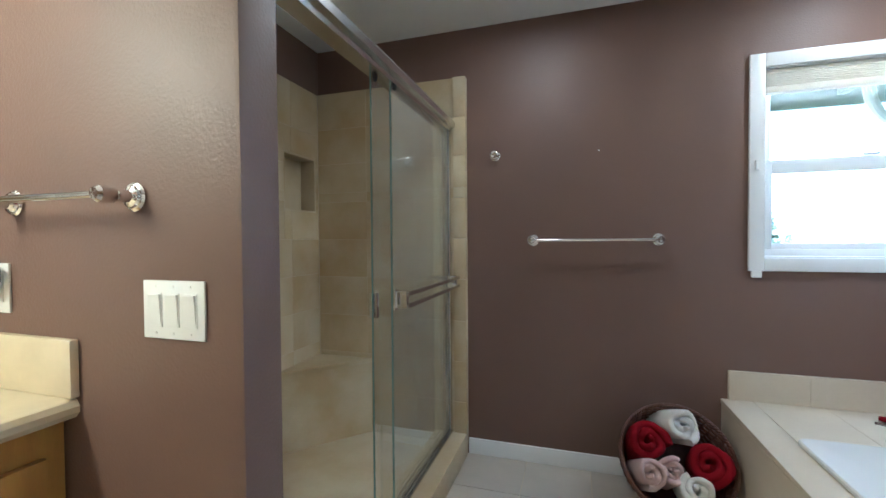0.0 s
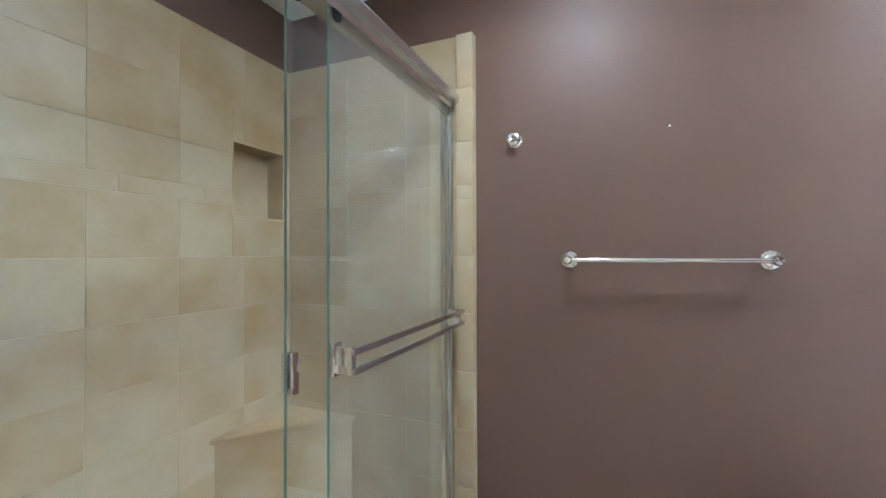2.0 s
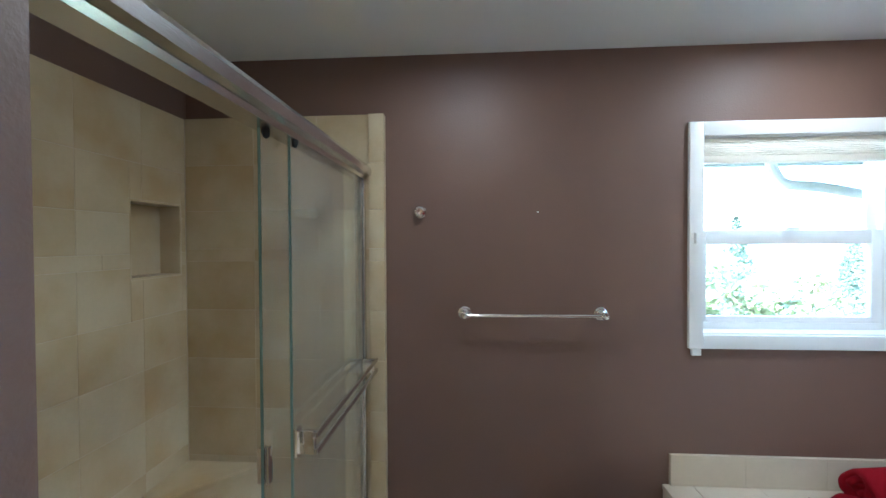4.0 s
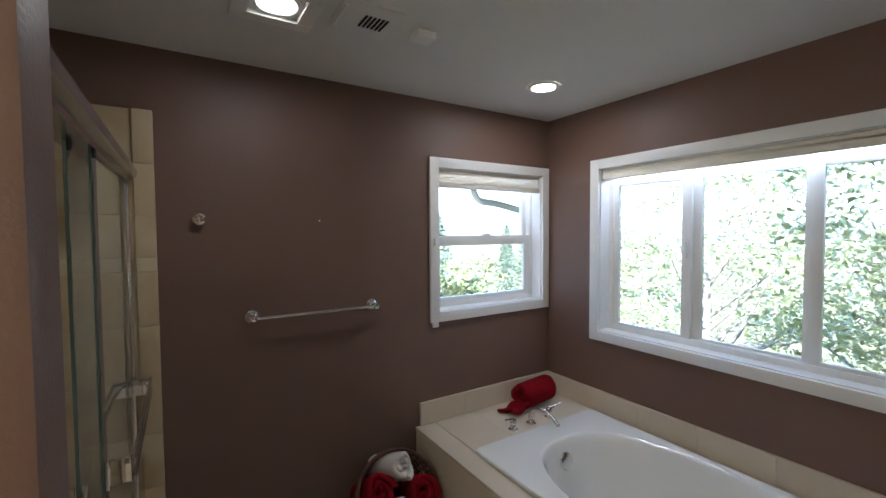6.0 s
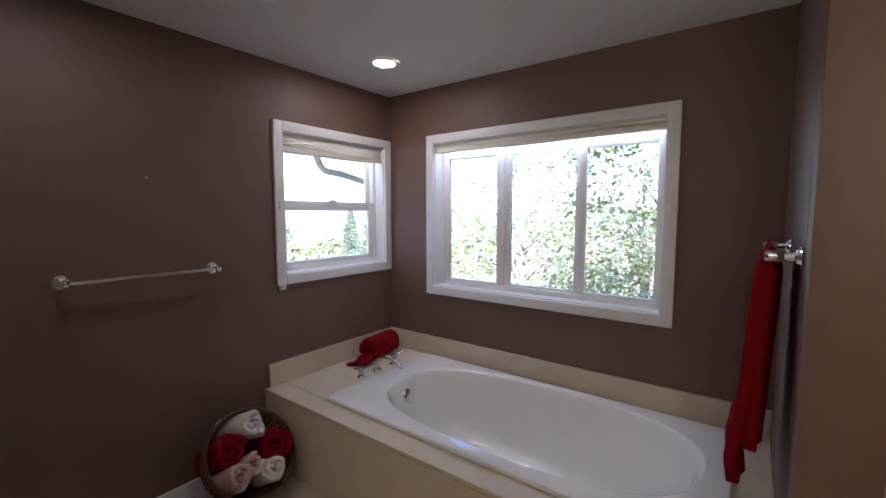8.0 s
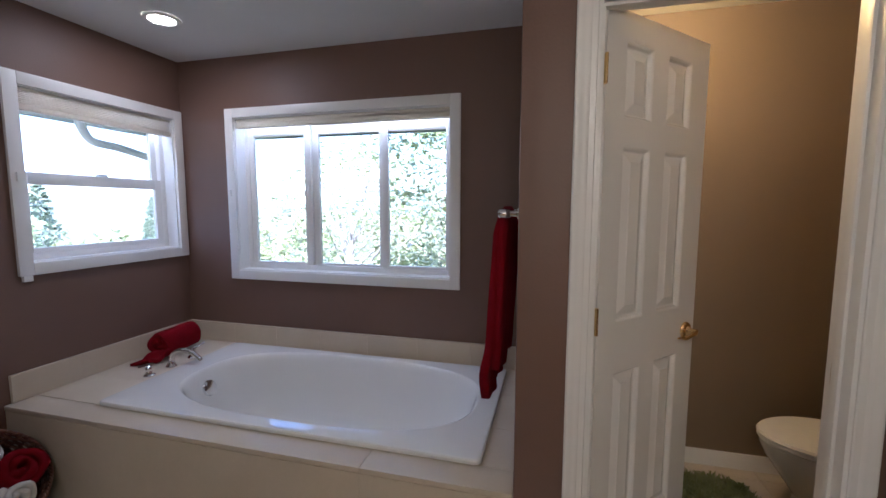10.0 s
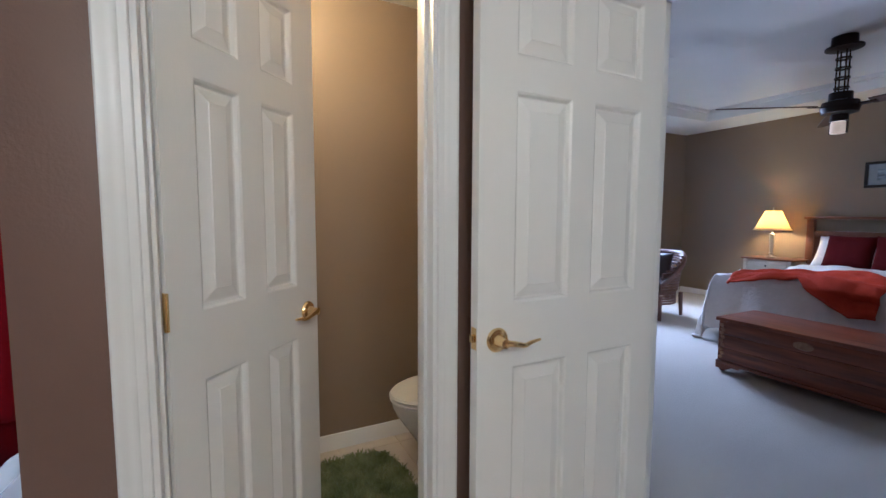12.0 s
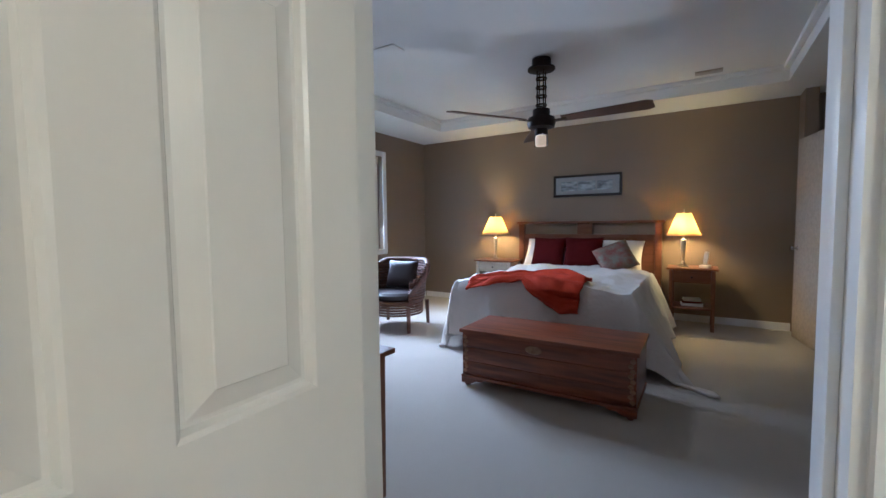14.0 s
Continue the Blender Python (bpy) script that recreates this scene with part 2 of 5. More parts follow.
def lathe(profile, seg=24, bm=None, m=None, cap=True):
    """A body turned about z from (radius, height) pairs."""
    own = bmesh.new()
    rings = [[own.verts.new((r * math.cos(2 * math.pi * k / seg), r * math.sin(2 * math.pi * k / seg), z)) for k in range(seg)] for r, z in profile]
    for a, b in zip(rings, rings[1:]):
        for k in range(seg):
            own.faces.new((a[k], a[(k + 1) % seg], b[(k + 1) % seg], b[k]))
    if cap:
        own.faces.new(rings[0][::-1])
        own.faces.new(rings[-1])
    return pour(own, bm, m)


def tube(points, radius, seg=10, bm=None, closed=False, flat=1.0):
    """A round rod along points; radius may be a list."""
    own = bmesh.new()
    pts = [Vector(p) for p in points]
    rad = radius if isinstance(radius, (list, tuple)) else [radius] * len(pts)
    rings, side = [], None
    for i, p in enumerate(pts):
        a = pts[i - 1] if i or closed else p
        b = pts[(i + 1) % len(pts)] if i + 1 < len(pts) or closed else p
        d = (b - a).normalized()
        if side is None:
            side = d.orthogonal().normalized()
        side = (side - d * side.dot(d)).normalized()
        up = d.cross(side)
        rings.append([own.verts.new(p + rad[i] * (math.cos(2 * math.pi * k / seg) * side + flat * math.sin(2 * math.pi * k / seg) * up)) for k in range(seg)])
    pairs = list(zip(rings, rings[1:])) + ([(rings[-1], rings[0])] if closed else [])
    for a, b in pairs:
        for k in range(seg):
            own.faces.new((a[k], a[(k + 1) % seg], b[(k + 1) % seg], b[k]))
    if not closed:
        own.faces.new(rings[0][::-1])
        own.faces.new(rings[-1])
    bmesh.ops.recalc_face_normals(own, faces=own.faces[:])
    return pour(own, bm)


def curve_points(points, n=8):
    """A smooth line through points."""
    pts = [Vector(p) for p in points]
    out = []
    for i in range(len(pts) - 1):
        p0, p1, p2, p3 = pts[max(i - 1, 0)], pts[i], pts[i + 1], pts[min(i + 2, len(pts) - 1)]
        for k in range(n):
            s = k / n
            out.append(0.5 * (2 * p1 + (p2 - p0) * s + (2 * p0 - 5 * p1 + 4 * p2 - p3) * s * s + (3 * p1 - p0 - 3 * p2 + p3) * s ** 3))
    return out + [pts[-1]]


def sheet(fn, nu, nv, bm=None, closed_u=False):
    """A surface from fn(u, v), u and v in 0..1."""
    own = bmesh.new()
    g = [[own.verts.new(fn(i / nu, j / nv)) for j in range(nv + 1)] for i in range(nu if closed_u else nu + 1)]
    for i in range(nu):
        for j in range(nv):
            a, b = g[i], g[(i + 1) % len(g)]
            own.faces.new((a[j], b[j], b[j + 1], a[j + 1]))
    bmesh.ops.recalc_face_normals(own, faces=own.faces[:])
    return pour(own, bm)


def loft(rings, bm=None, cap_end=True, cap_start=False):
    own = bmesh.new()
    vs = [[own.verts.new(p) for p in r] for r in rings]
    n = len(rings[0])
    for a, b in zip(vs, vs[1:]):
        for k in range(n):
            own.faces.new((a[k], a[(k + 1) % n], b[(k + 1) % n], b[k]))
    if cap_end:
        own.faces.new(vs[-1])
    if cap_start:
        own.faces.new(vs[0][::-1])
    return pour(own, bm)


SHARPNESS = {"weave": 75, "stakes": 75, "rim": 75, "woven_strand": 75, "apron_weaver": 75, "trunk": 75, "tub_rim": 20, "basin": 60, "panel": 8, "raised_panel": 8}


def mesh_of(name, bm, mat, sharp=26):
    sharp = SHARPNESS.get(name, sharp)
    mesh = bpy.data.meshes.new(name)
    bmesh.ops.recalc_face_normals(bm, faces=bm.faces[:])
    bm.to_mesh(mesh)
    bm.free()
    mesh.materials.append(mat)
    mesh.shade_smooth()
    mesh.set_sharp_from_angle(angle=radians(sharp))
    return mesh


def part(name, bm, mat, parent, label=""):
    ob = new(name, mesh_of(name, bm, mat))
    ob.parent = parent
    return tagged(ob, label)


def thicken(ob, depth):
    m = ob.modifiers.new("cloth", "SOLIDIFY")
    m.thickness, m.offset = depth, 0.0
    return ob


def thing(name, place=(0, 0, 0), turn=0.0, label="", category="", group="", kind=""):
    """A top-level thing: an empty at its base."""
    ob = new(name)
    ob.empty_display_size = 0.1
    ob.matrix_world = pose(*place, 0, 0, turn)
    return tagged(ob, label, category, group, kind)


def single(name, bm, mat, label, category, group="", kind="", place=None, turn=0.0):
    ob = new(name, mesh_of(name, bm, mat))
    if place:
        ob.matrix_world = pose(*place, 0, 0, turn)
    return tagged(ob, label, category, group, kind)


def structure(name, bm, mat, label):
    return tagged(new(name, mesh_of(name, bm, mat)), label, name.split("_")[0], "", "structure")


# ---- plan ----
XW, YB, XL, XV = 1.70, 2.308, -1.63, -1.72          # window wall, towel-bar wall, shower and vanity wall
ZC = 2.404                               # bathroom ceiling
YD, YD2 = -1.805, -1.955                   # wall to the bedroom
XT, XT2 = 0.59, 0.70                     # wall of the toilet room
BX, BY, BZ, BT = 4.08, -7.319, 2.616, 2.77  # bedroom: window wall, bed wall, soffit, tray ceiling
BXL = -3.0                               # bedroom's other side
OUT = 0.16                               # outer walls' thickness
SWX0, SWX1, SWZ0, SWZ1 = 0.754, 1.634, 1.120, 2.006   # small window, clear opening
BWY0, BWY1, BWZ0, BWZ1 = 0.349, 1.866, 0.967, 2.007    # large window, clear opening

# ---- walls ----
b = box(XL - OUT, SWX0, YB, YB + OUT, -0.1, ZC)
box(SWX0, SWX1, YB, YB + OUT, -0.1, SWZ0, 0, b)
box(SWX0, SWX1, YB, YB + OUT, SWZ1, ZC, 0, b)
box(SWX1, XW + OUT, YB, YB + OUT, -0.1, ZC, 0, b)
wall_north = structure("wall_north", b, MAUVE, "mauve-brown painted bathroom wall with a small window")
b = box(XW, XW + OUT, BWY1, YB, -0.1, ZC)
box(XW, XW + OUT, BWY0, BWY1, -0.1, BWZ0, 0, b)
box(XW, XW + OUT, BWY0, BWY1, BWZ1, ZC, 0, b)
box(XW, XW + OUT, -0.25, BWY0, -0.1, ZC, 0, b)
wall_east = structure("wall_east", b, MAUVE, "mauve-brown painted wall with a wide window over the tub")
wall_alcove = structure("wall_alcove", box(XT2, XW, -0.25, -0.137, -0.1, ZC), MAUVE, "mauve-brown painted wall at the foot of the tub")
# toilet room front: opening y -1.053 to -0.350
b = box(XT, XT2, -0.350, -0.137, -0.1, ZC, 0.008)
box(XT, XT2, -1.053, -0.350, 2.025, ZC, 0, b)
box(XT, XT2, YD, -1.053, -0.1, ZC, 0, b)
wall_toilet = structure("wall_toilet", b, MAUVE, "mauve-brown painted wall round the toilet room door")
wall_toilet_back = structure("wall_toilet_back", box(1.735, 1.85, YD, -0.25, -0.1, ZC), TAUPE, "taupe painted back wall of the toilet room")
b = box(XT2, 1.735, YD, YD + 0.006, 0, ZC)
box(XT2, 1.735, -0.256, -0.2502, 0, ZC, 0, b)
wall_toilet_sides = structure("wall_toilet_sides", b, TAUPE, "taupe painted side walls of the toilet room")
# wall to the bedroom: opening x -0.166 to 0.570
b = box(BXL, -0.166, YD2, YD, -0.1, 2.85)
box(-0.166, 0.570, YD2, YD, 2.045, 2.85, 0, b)
box(0.570, BX, YD2, YD, -0.1, 2.85, 0, b)
wall_south = structure("wall_south", b, MAUVE, "mauve-brown painted wall with the bedroom doorway")
b = box(BXL, -0.241, YD2 - 0.006, YD2 - 0.0005, 0, BZ)
box(0.645, BX, YD2 - 0.006, YD2 - 0.0005, 0, BZ, 0, b)
box(-0.241, 0.645, YD2 - 0.006, YD2 - 0.0005, 2.115, BZ, 0, b)
wall_bedroom_door = structure("wall_bedroom_door", b, TAUPE, "taupe painted bedroom side of the doorway wall")
NY0, NY1, NZ0, NZ1 = 1.948, 2.245, 1.392, 1.72       # shower niche
b = box(XL - OUT, XL, 0.66, NY0, -0.1, ZC)
box(XL - OUT, XV, YD, 0.66, -0.1, ZC, 0, b)
box(XL - OUT, XL, NY1, YB, -0.1, ZC, 0, b)
box(XL - OUT, XL, NY0, NY1, -0.1, NZ0, 0, b)
box(XL - OUT, XL, NY0, NY1, NZ1, ZC, 0, b)
box(XL - OUT, XL - 0.095, NY0, NY1, NZ0, NZ1, 0, b)
wall_west = structure("wall_west", b, MAUVE, "mauve-brown painted wall behind shower and vanity")
wall_shower = structure("wall_shower", box(XV, -0.685, 0.645, 0.758, -0.1, ZC, 0.014), MAUVE, "mauve-brown painted wing wall with rounded corner at the shower")
# bedroom
wall_bed = structure("wall_bed", box(BXL, BX + OUT, BY - OUT, BY, -0.1, 2.85), TAUPE, "taupe painted wall behind the bed")
BWIN = (-6.19, -4.90, 0.885, 2.27)        # bedroom window: y0, y1, z0, z1
b = box(BX, BX + OUT, BY, BWIN[0], -0.1, 2.85)
box(BX, BX + OUT, BWIN[1], YD2, -0.1, 2.85, 0, b)
box(BX, BX + OUT, BWIN[0], BWIN[1], -0.1, BWIN[2], 0, b)
box(BX, BX + OUT, BWIN[0], BWIN[1], BWIN[3], 2.85, 0, b)
wall_bed_window = structure("wall_bed_window", b, TAUPE, "taupe painted bedroom wall with a window")
wall_bed_west = structure("wall_bed_west", box(BXL - OUT, BXL, BY, YD, -0.1, 2.85), TAUPE, "taupe painted far side wall of the bedroom")
wall_closet = structure("wall_closet", box(-1.02, -0.91, BY, -7.02, 0, BZ), TAUPE, "taupe painted wall return beside the closet door")

ceiling = structure("ceiling", box(XL - OUT, XW + OUT, YD, YB + OUT, ZC, ZC + 0.1), CEILING, "white textured bathroom ceiling")
TX0, TX1, TY0, TY1 = -0.72, 3.30, -6.62, -2.5    # tray opening
b = box(BXL, BX, BY, TY0, BZ, BT + 0.1)
box(BXL, BX, TY1, YD2, BZ, BT + 0.1, 0, b)
box(BXL, TX0, TY0, TY1, BZ, BT + 0.1, 0, b)
box(TX1, BX, TY0, TY1, BZ, BT + 0.1, 0, b)
box(TX0, TX1, TY0, TY1, BT, BT + 0.1, 0, b)
ceiling_bedroom = structure("ceiling_bedroom", b, CEILING, "white bedroom tray ceiling with a dropped border")
# stepped mould round the tray
b = bmesh.new()
for x0, x1, y0, y1 in ((TX0, TX1, TY0, TY0 + 0.05), (TX0, TX1, TY1 - 0.05, TY1), (TX0, TX0 + 0.05, TY0 + 0.05, TY1 - 0.05), (TX1 - 0.05, TX1, TY0 + 0.05, TY1 - 0.05)):
    box(x0, x1, y0, y1, BT - 0.05, BT - 0.001, 0.01, b)
trim_tray = structure("trim_tray", b, CEILING, "white cove moulding inside the tray ceiling")

floor = structure("floor", box(XL, 1.735, YD, YB, -0.1, -0.006), GROUT, "cream tiled bathroom floor with sand grout")
floor_bedroom = structure("floor_bedroom", box(BXL, BX, BY, YD, -0.12, 0.0), CARPET, "pale cream cut-pile bedroom carpet")
floor_bedroom.location.z = -0.001


def board(length, height=0.085, deep=0.014):
    """A skirting board along x with an eased top, its back at y 0."""
    prof = [(0, 0), (-deep, 0), (-deep, height - 0.022), (-deep + 0.004, height - 0.012), (-deep + 0.005, height - 0.004), (-deep * 0.35, height), (0, height)]
    own = bmesh.new()
    ends = [[own.verts.new((x, y, z)) for y, z in prof] for x in (0, length)]
    n = len(prof)
    for k in range(n):
        own.faces.new((ends[0][k], ends[0][(k + 1) % n], ends[1][(k + 1) % n], ends[1][k]))
    own.faces.new(ends[0][::-1])
    own.faces.new(ends[1])
    return own


def skirting(x0, y0, x1, y1):
    length = math.hypot(x1 - x0, y1 - y0)
    ob = single("baseboard", board(length), TRIM, "white painted baseboard along the wall", "baseboard", "", "structure", (x0, y0, 0), math.degrees(math.atan2(y1 - y0, x1 - x0)))
    return ob


skirting(-0.655, YB, 0.595, YB)
skirting(XT, -0.15, XT, -0.290)
skirting(1.735, -0.265, 1.735, YD + 0.02)
skirting(XT2 + 0.03, -0.256, 1.72, -0.256)
skirting(1.72, YD + 0.006, XT2, YD + 0.006)
skirting(XT, -1.12, XT, -1.79)
skirting(-0.25, YD, XV, YD)     # faces the bathroom
skirting(BX - 0.02, BY, -0.90, BY)
skirting(BX, YD2 - 0.02, BX, BY + 0.02)


# ---- doors ----
def panel_face(own, x0, x1, z0, z1, y, side):
    """One raised panel in the plane y, sunk inwards (side -1: the face looks to -y)."""
    rings = []
    for inset, deep in ((0, 0), (0.006, 0.004), (0.011, 0.014), (0.017, 0.0145), (0.046, 0.004), (0.048, 0.002)):
        d = y - side * deep
        rings.append([(x0 + inset, d, z0 + inset), (x1 - inset, d, z0 + inset), (x1 - inset, d, z1 - inset), (x0 + inset, d, z1 - inset)])
    loft(rings, own)


def six_panel_door(name, width, height, label):
    """A six-panel door, hinged at x 0, its faces at y -0.0175 and 0.0175."""
    door = thing(name, label=label, category="door", kind="structure")
    h = 0.0175
    st, mul = 0.098, 0.088
    lt = st + 0.018
    pw = (width - st - lt - mul) / 2
    cols = ((st, st + pw), (width - lt - pw, width - lt))
    rows = ((0.235, 0.835), (1.015, 1.59), (1.682, 1.915))
    b = box(0, st, -h, h, 0, height, 0.0)
    box(width - lt, width, -h, h, 0, height, 0, b)
    part("stiles", b, DOOR, door)
    b = bmesh.new()
    edges = [0] + [z for r in rows for z in r] + [height]
    for k in range(0, 8, 2):
        box(st, width - lt, -h, h, edges[k], edges[k + 1], 0, b)
    part("rails", b, DOOR, door)
    for z0, z1 in rows:
        part("mullion", box(cols[0][1], cols[1][0], -h, h, z0, z1), DOOR, door)
        for x0, x1 in cols:
            b = bmesh.new()
            panel_face(b, x0, x1, z0, z1, -h, -1)
            panel_face(b, x0, x1, z0, z1, h, 1)
            part("panel", b, DOOR, door)
    # lever set on both faces
    hx = width - 0.062
    for side in (-1, 1):
        b = lathe([(0.0, 0.0), (0.033, 0.0), (0.034, 0.004), (0.030, 0.010), (0.018, 0.013), (0.012, 0.030), (0.013, 0.046), (0.0, 0.048)], 24, None,
                  pose(hx, side * h, 0.918, 90 if side < 0 else -90), cap=False)
        knob = part("rosette", b, BRASS, door, "polished brass rose")
        y = side * (h + 0.040)
        pts = curve_points([(hx, y, 0.918), (hx - 0.03, y + side * 0.004, 0.914), (hx - 0.065, y, 0.905), (hx - 0.09, y, 0.911), (hx - 0.118, y, 0.915)], 5)
        rad = [0.010 - 0.0065 * i / (len(pts) - 1) for i in range(len(pts))]
        lever = new("lever", mesh_of("lever", tube(pts, rad, 10), BRASS))
        lever.parent = knob
    part("latch_plate", box(width, width + 0.0015, -0.012, 0.012, 0.895, 0.955), BRASS, door, "brass latch plate")
    part("latch_bolt", box(width + 0.001, width + 0.011, -0.007, 0.007, 0.915, 0.935, 0.002), BRASS, door)
    for z in (0.2, 1.03, 1.815):
        b = lathe([(0.0055, z - 0.045), (0.0055, z + 0.045)], 10, None, pose(-0.004, -h - 0.003, 0))
        box(-0.0015, 0, -h, 0.012, z - 0.045, z + 0.045, 0, b)
        part("hinge", b, BRASS, door, "brass hinge")
    return door


def casing(name, width, height, label, deep=0.12, both=True, stop_near=True):
    """Jambs, stops and moulded casings round an opening of that clear size; x along the opening, the wall between y 0 and deep."""
    frame_ = thing(name, label=label, category="door frame", kind="structure")
    t, w = 0.018, 0.062
    for x0, x1 in ((0, t), (width - t, width)):
        part("jamb", box(x0, x1, -0.001, deep + 0.001, 0, height, 0.001), TRIM, frame_)
    part("head_jamb", box(t, width - t, -0.001, deep + 0.001, height - t, height, 0.001), TRIM, frame_)
    ys, ye = (0.040, 0.072) if stop_near else (deep - 0.072, deep - 0.040)
    for x0, x1 in ((t, t + 0.010), (width - t - 0.010, width - t)):
        part("stop", box(x0, x1, ys, ye, 0, height - t - 0.0105, 0.002), TRIM, frame_)
    part("head_stop", box(t, width - t, ys, ye, height - t - 0.010, height - t, 0.002), TRIM, frame_)
    for y, s in ((0, -1), (deep, 1)) if both else ((0, -1),):
        def strip(x0, x1, z0, z1, vert):
            # a moulded section, thin at the opening and thick outside, drawn along the strip
            prof = [(0.0, 0.0005), (0.0, 0.007), (0.05, 0.010), (0.30, 0.0105), (0.38, 0.0135), (0.50, 0.0145), (0.66, 0.0155), (0.76, 0.0185), (0.93, 0.019), (1.0, 0.015), (1.0, 0.0005)]
            inner, outer = (x1, x0) if x0 < width / 2 else (x0, x1)
            if vert:
                rings = [[(inner + (outer - inner) * f, y + s * d, z) for f, d in prof] for z in (z0, z1)]
            else:
                rings = [[(x, y + s * d, z0 + (z1 - z0) * f) for f, d in prof] for x in (x0, x1)]
            return loft(rings, None, True, True)
        r = 0.006
        part("casing", strip(r - w, r, 0, height + w, True), TRIM, frame_)
        part("casing", strip(width - r, width - r + w, 0, height + w, True), TRIM, frame_)
        part("head_casing", strip(r, width - r, height - r, height + w, False), TRIM, frame_)
    return frame_


# toilet room: opening y -0.350 down to -1.053, wall x 0.59 to 0.70; hinge at the tub side
f = casing("door_frame_1", 0.703, 2.025, "white moulded casing round the toilet room doorway", XT2 - XT, stop_near=False)
f.matrix_world = pose(XT, -0.350, 0, 0, 0, -90)
part("strike_plate", box(0.6835, 0.685, 0.055, 0.085, 0.90, 0.96), BRASS, f, "brass strike plate")
d = six_panel_door("door_1", 0.60, 2.005, "white six-panel toilet room door standing half open with brass lever")
d.matrix_world = pose(XT2 - 0.035, -0.374, 0.012, 0, 0, -43)
# bedroom doorway: x -0.166 to 0.570; the leaf stands open into the bathroom at right angles
f = casing("door_frame_2", 0.736, 2.045, "white moulded casing round the bedroom doorway", YD - YD2)
f.matrix_world = pose(0.570, YD, 0, 0, 0, 180)
part("strike_plate", box(0.7165, 0.718, 0.085, 0.113, 0.89, 0.95), BRASS, f, "brass strike plate")
d = six_panel_door("door_2", 0.695, 2.03, "white six-panel bedroom door standing wide open with brass lever")
d.matrix_world = pose(0.4735, YD + 0.006, 0.012, 0, 0, 90)


# ---- windows ----
def window(name, width, z0, z1, label, lights, deep=OUT):
    """A vinyl window in an opening from x 0 to width; the room at y < 0. lights: sashes as x0, x1, z0, z1, depth and the widths of their four members."""
    w = thing(name, label=label, category="window", kind="structure")
    c = 0.058
    # picture-frame casing
    part("casing", box(-c, 0.004, -0.02, -0.0005, z0 - c, z1 + c, 0.004), TRIM, w)
    part("casing", box(width - 0.004, width + c, -0.02, -0.0005, z0 - c, z1 + c, 0.004), TRIM, w)
    part("casing", box(0.004, width - 0.004, -0.02, -0.0005, z1 - 0.004, z1 + c, 0.004), TRIM, w)
    part("window_sill", box(0.004, width - 0.004, -0.02, -0.0005, z0 - c, z0 + 0.004, 0.004), TRIM, w)
    # reveal lining
    t = 0.010
    for x0, x1, za, zb in ((0, t, z0, z1), (width - t, width, z0, z1), (t, width - t, z0, z0 + t), (t, width - t, z1 - t, z1)):
        part("reveal", box(x0, x1, 0, deep - 0.002, za, zb), TRIM, w)
    # vinyl frame
    fy0, fy1 = 0.085, 0.135
    for x0, x1, za, zb in ((t, t + 0.032, z0 + t, z1 - t), (width - t - 0.032, width - t, z0 + t, z1 - t),
                           (t + 0.032, width - t - 0.032, z0 + t, z0 + t + 0.032), (t + 0.032, width - t - 0.032, z1 - t - 0.032, z1 - t)):
        part("window_frame", box(x0, x1, fy0, fy1, za, zb, 0.003), PLASTIC, w)
    for x0, x1, za, zb, y, left, right, low, high in lights:
        b = bmesh.new()
        for q in ((x0, x0 + left, za, zb), (x1 - right, x1, za, zb), (x0 + left, x1 - right, za, za + low), (x0 + left, x1 - right, zb - high, zb)):
            box(q[0], q[1], y, y + 0.028, q[2], q[3], 0.003, b)
        sash = part("sash", b, PLASTIC, w)
        p = new("pane", mesh_of("pane", box(x0 + left - 0.003, x1 - right + 0.003, y + 0.011, y + 0.016, za + low - 0.003, zb - high + 0.003), PANE))
        p.parent = sash
        p.visible_shadow = False
    return w


wid = SWX1 - SWX0
mid = 1.570
w1 = window("window_1", wid, SWZ0, SWZ1, "white vinyl single-hung window with white casing",
            [(0.042, wid - 0.042, SWZ0 + 0.042, 1.588, 0.086, 0.030, 0.045, 0.028, 0.064), (0.042, wid - 0.042, 1.530, SWZ1 - 0.042, 0.116, 0.030, 0.040, 0.045, 0.030)])
w1.matrix_world = pose(SWX0, YB, 0)
b = box(wid / 2 - 0.03, wid / 2 + 0.03, 0.066, 0.088, mid + 0.018, mid + 0.030, 0.004)
part("sash_lock", b, PLASTIC, w1)
wid = BWY1 - BWY0
w2 = window("window_2", wid, BWZ0, BWZ1, "white vinyl three-light sliding window with white casing",
            [(0.042, 0.520, BWZ0 + 0.042, BWZ1 - 0.042, 0.092, 0.034, 0.048, 0.016, 0.075), (0.500, 1.050, BWZ0 + 0.0425, BWZ1 - 0.0425, 0.121, 0.064, 0.046, 0.012, 0.070), (1.034, wid - 0.042, BWZ0 + 0.042, BWZ1 - 0.042, 0.092, 0.044, 0.014, 0.018, 0.078)])
w2.matrix_world = pose(XW, BWY1, 0, 0, 0, -90)
part("slide_lock", pour(box(0.487, 0.505, 0.076, 0.092, 1.46, 1.55, 0.004), box(0.480, 0.512, 0.066, 0.077, 1.485, 1.515, 0.004)), PLASTIC, w2)


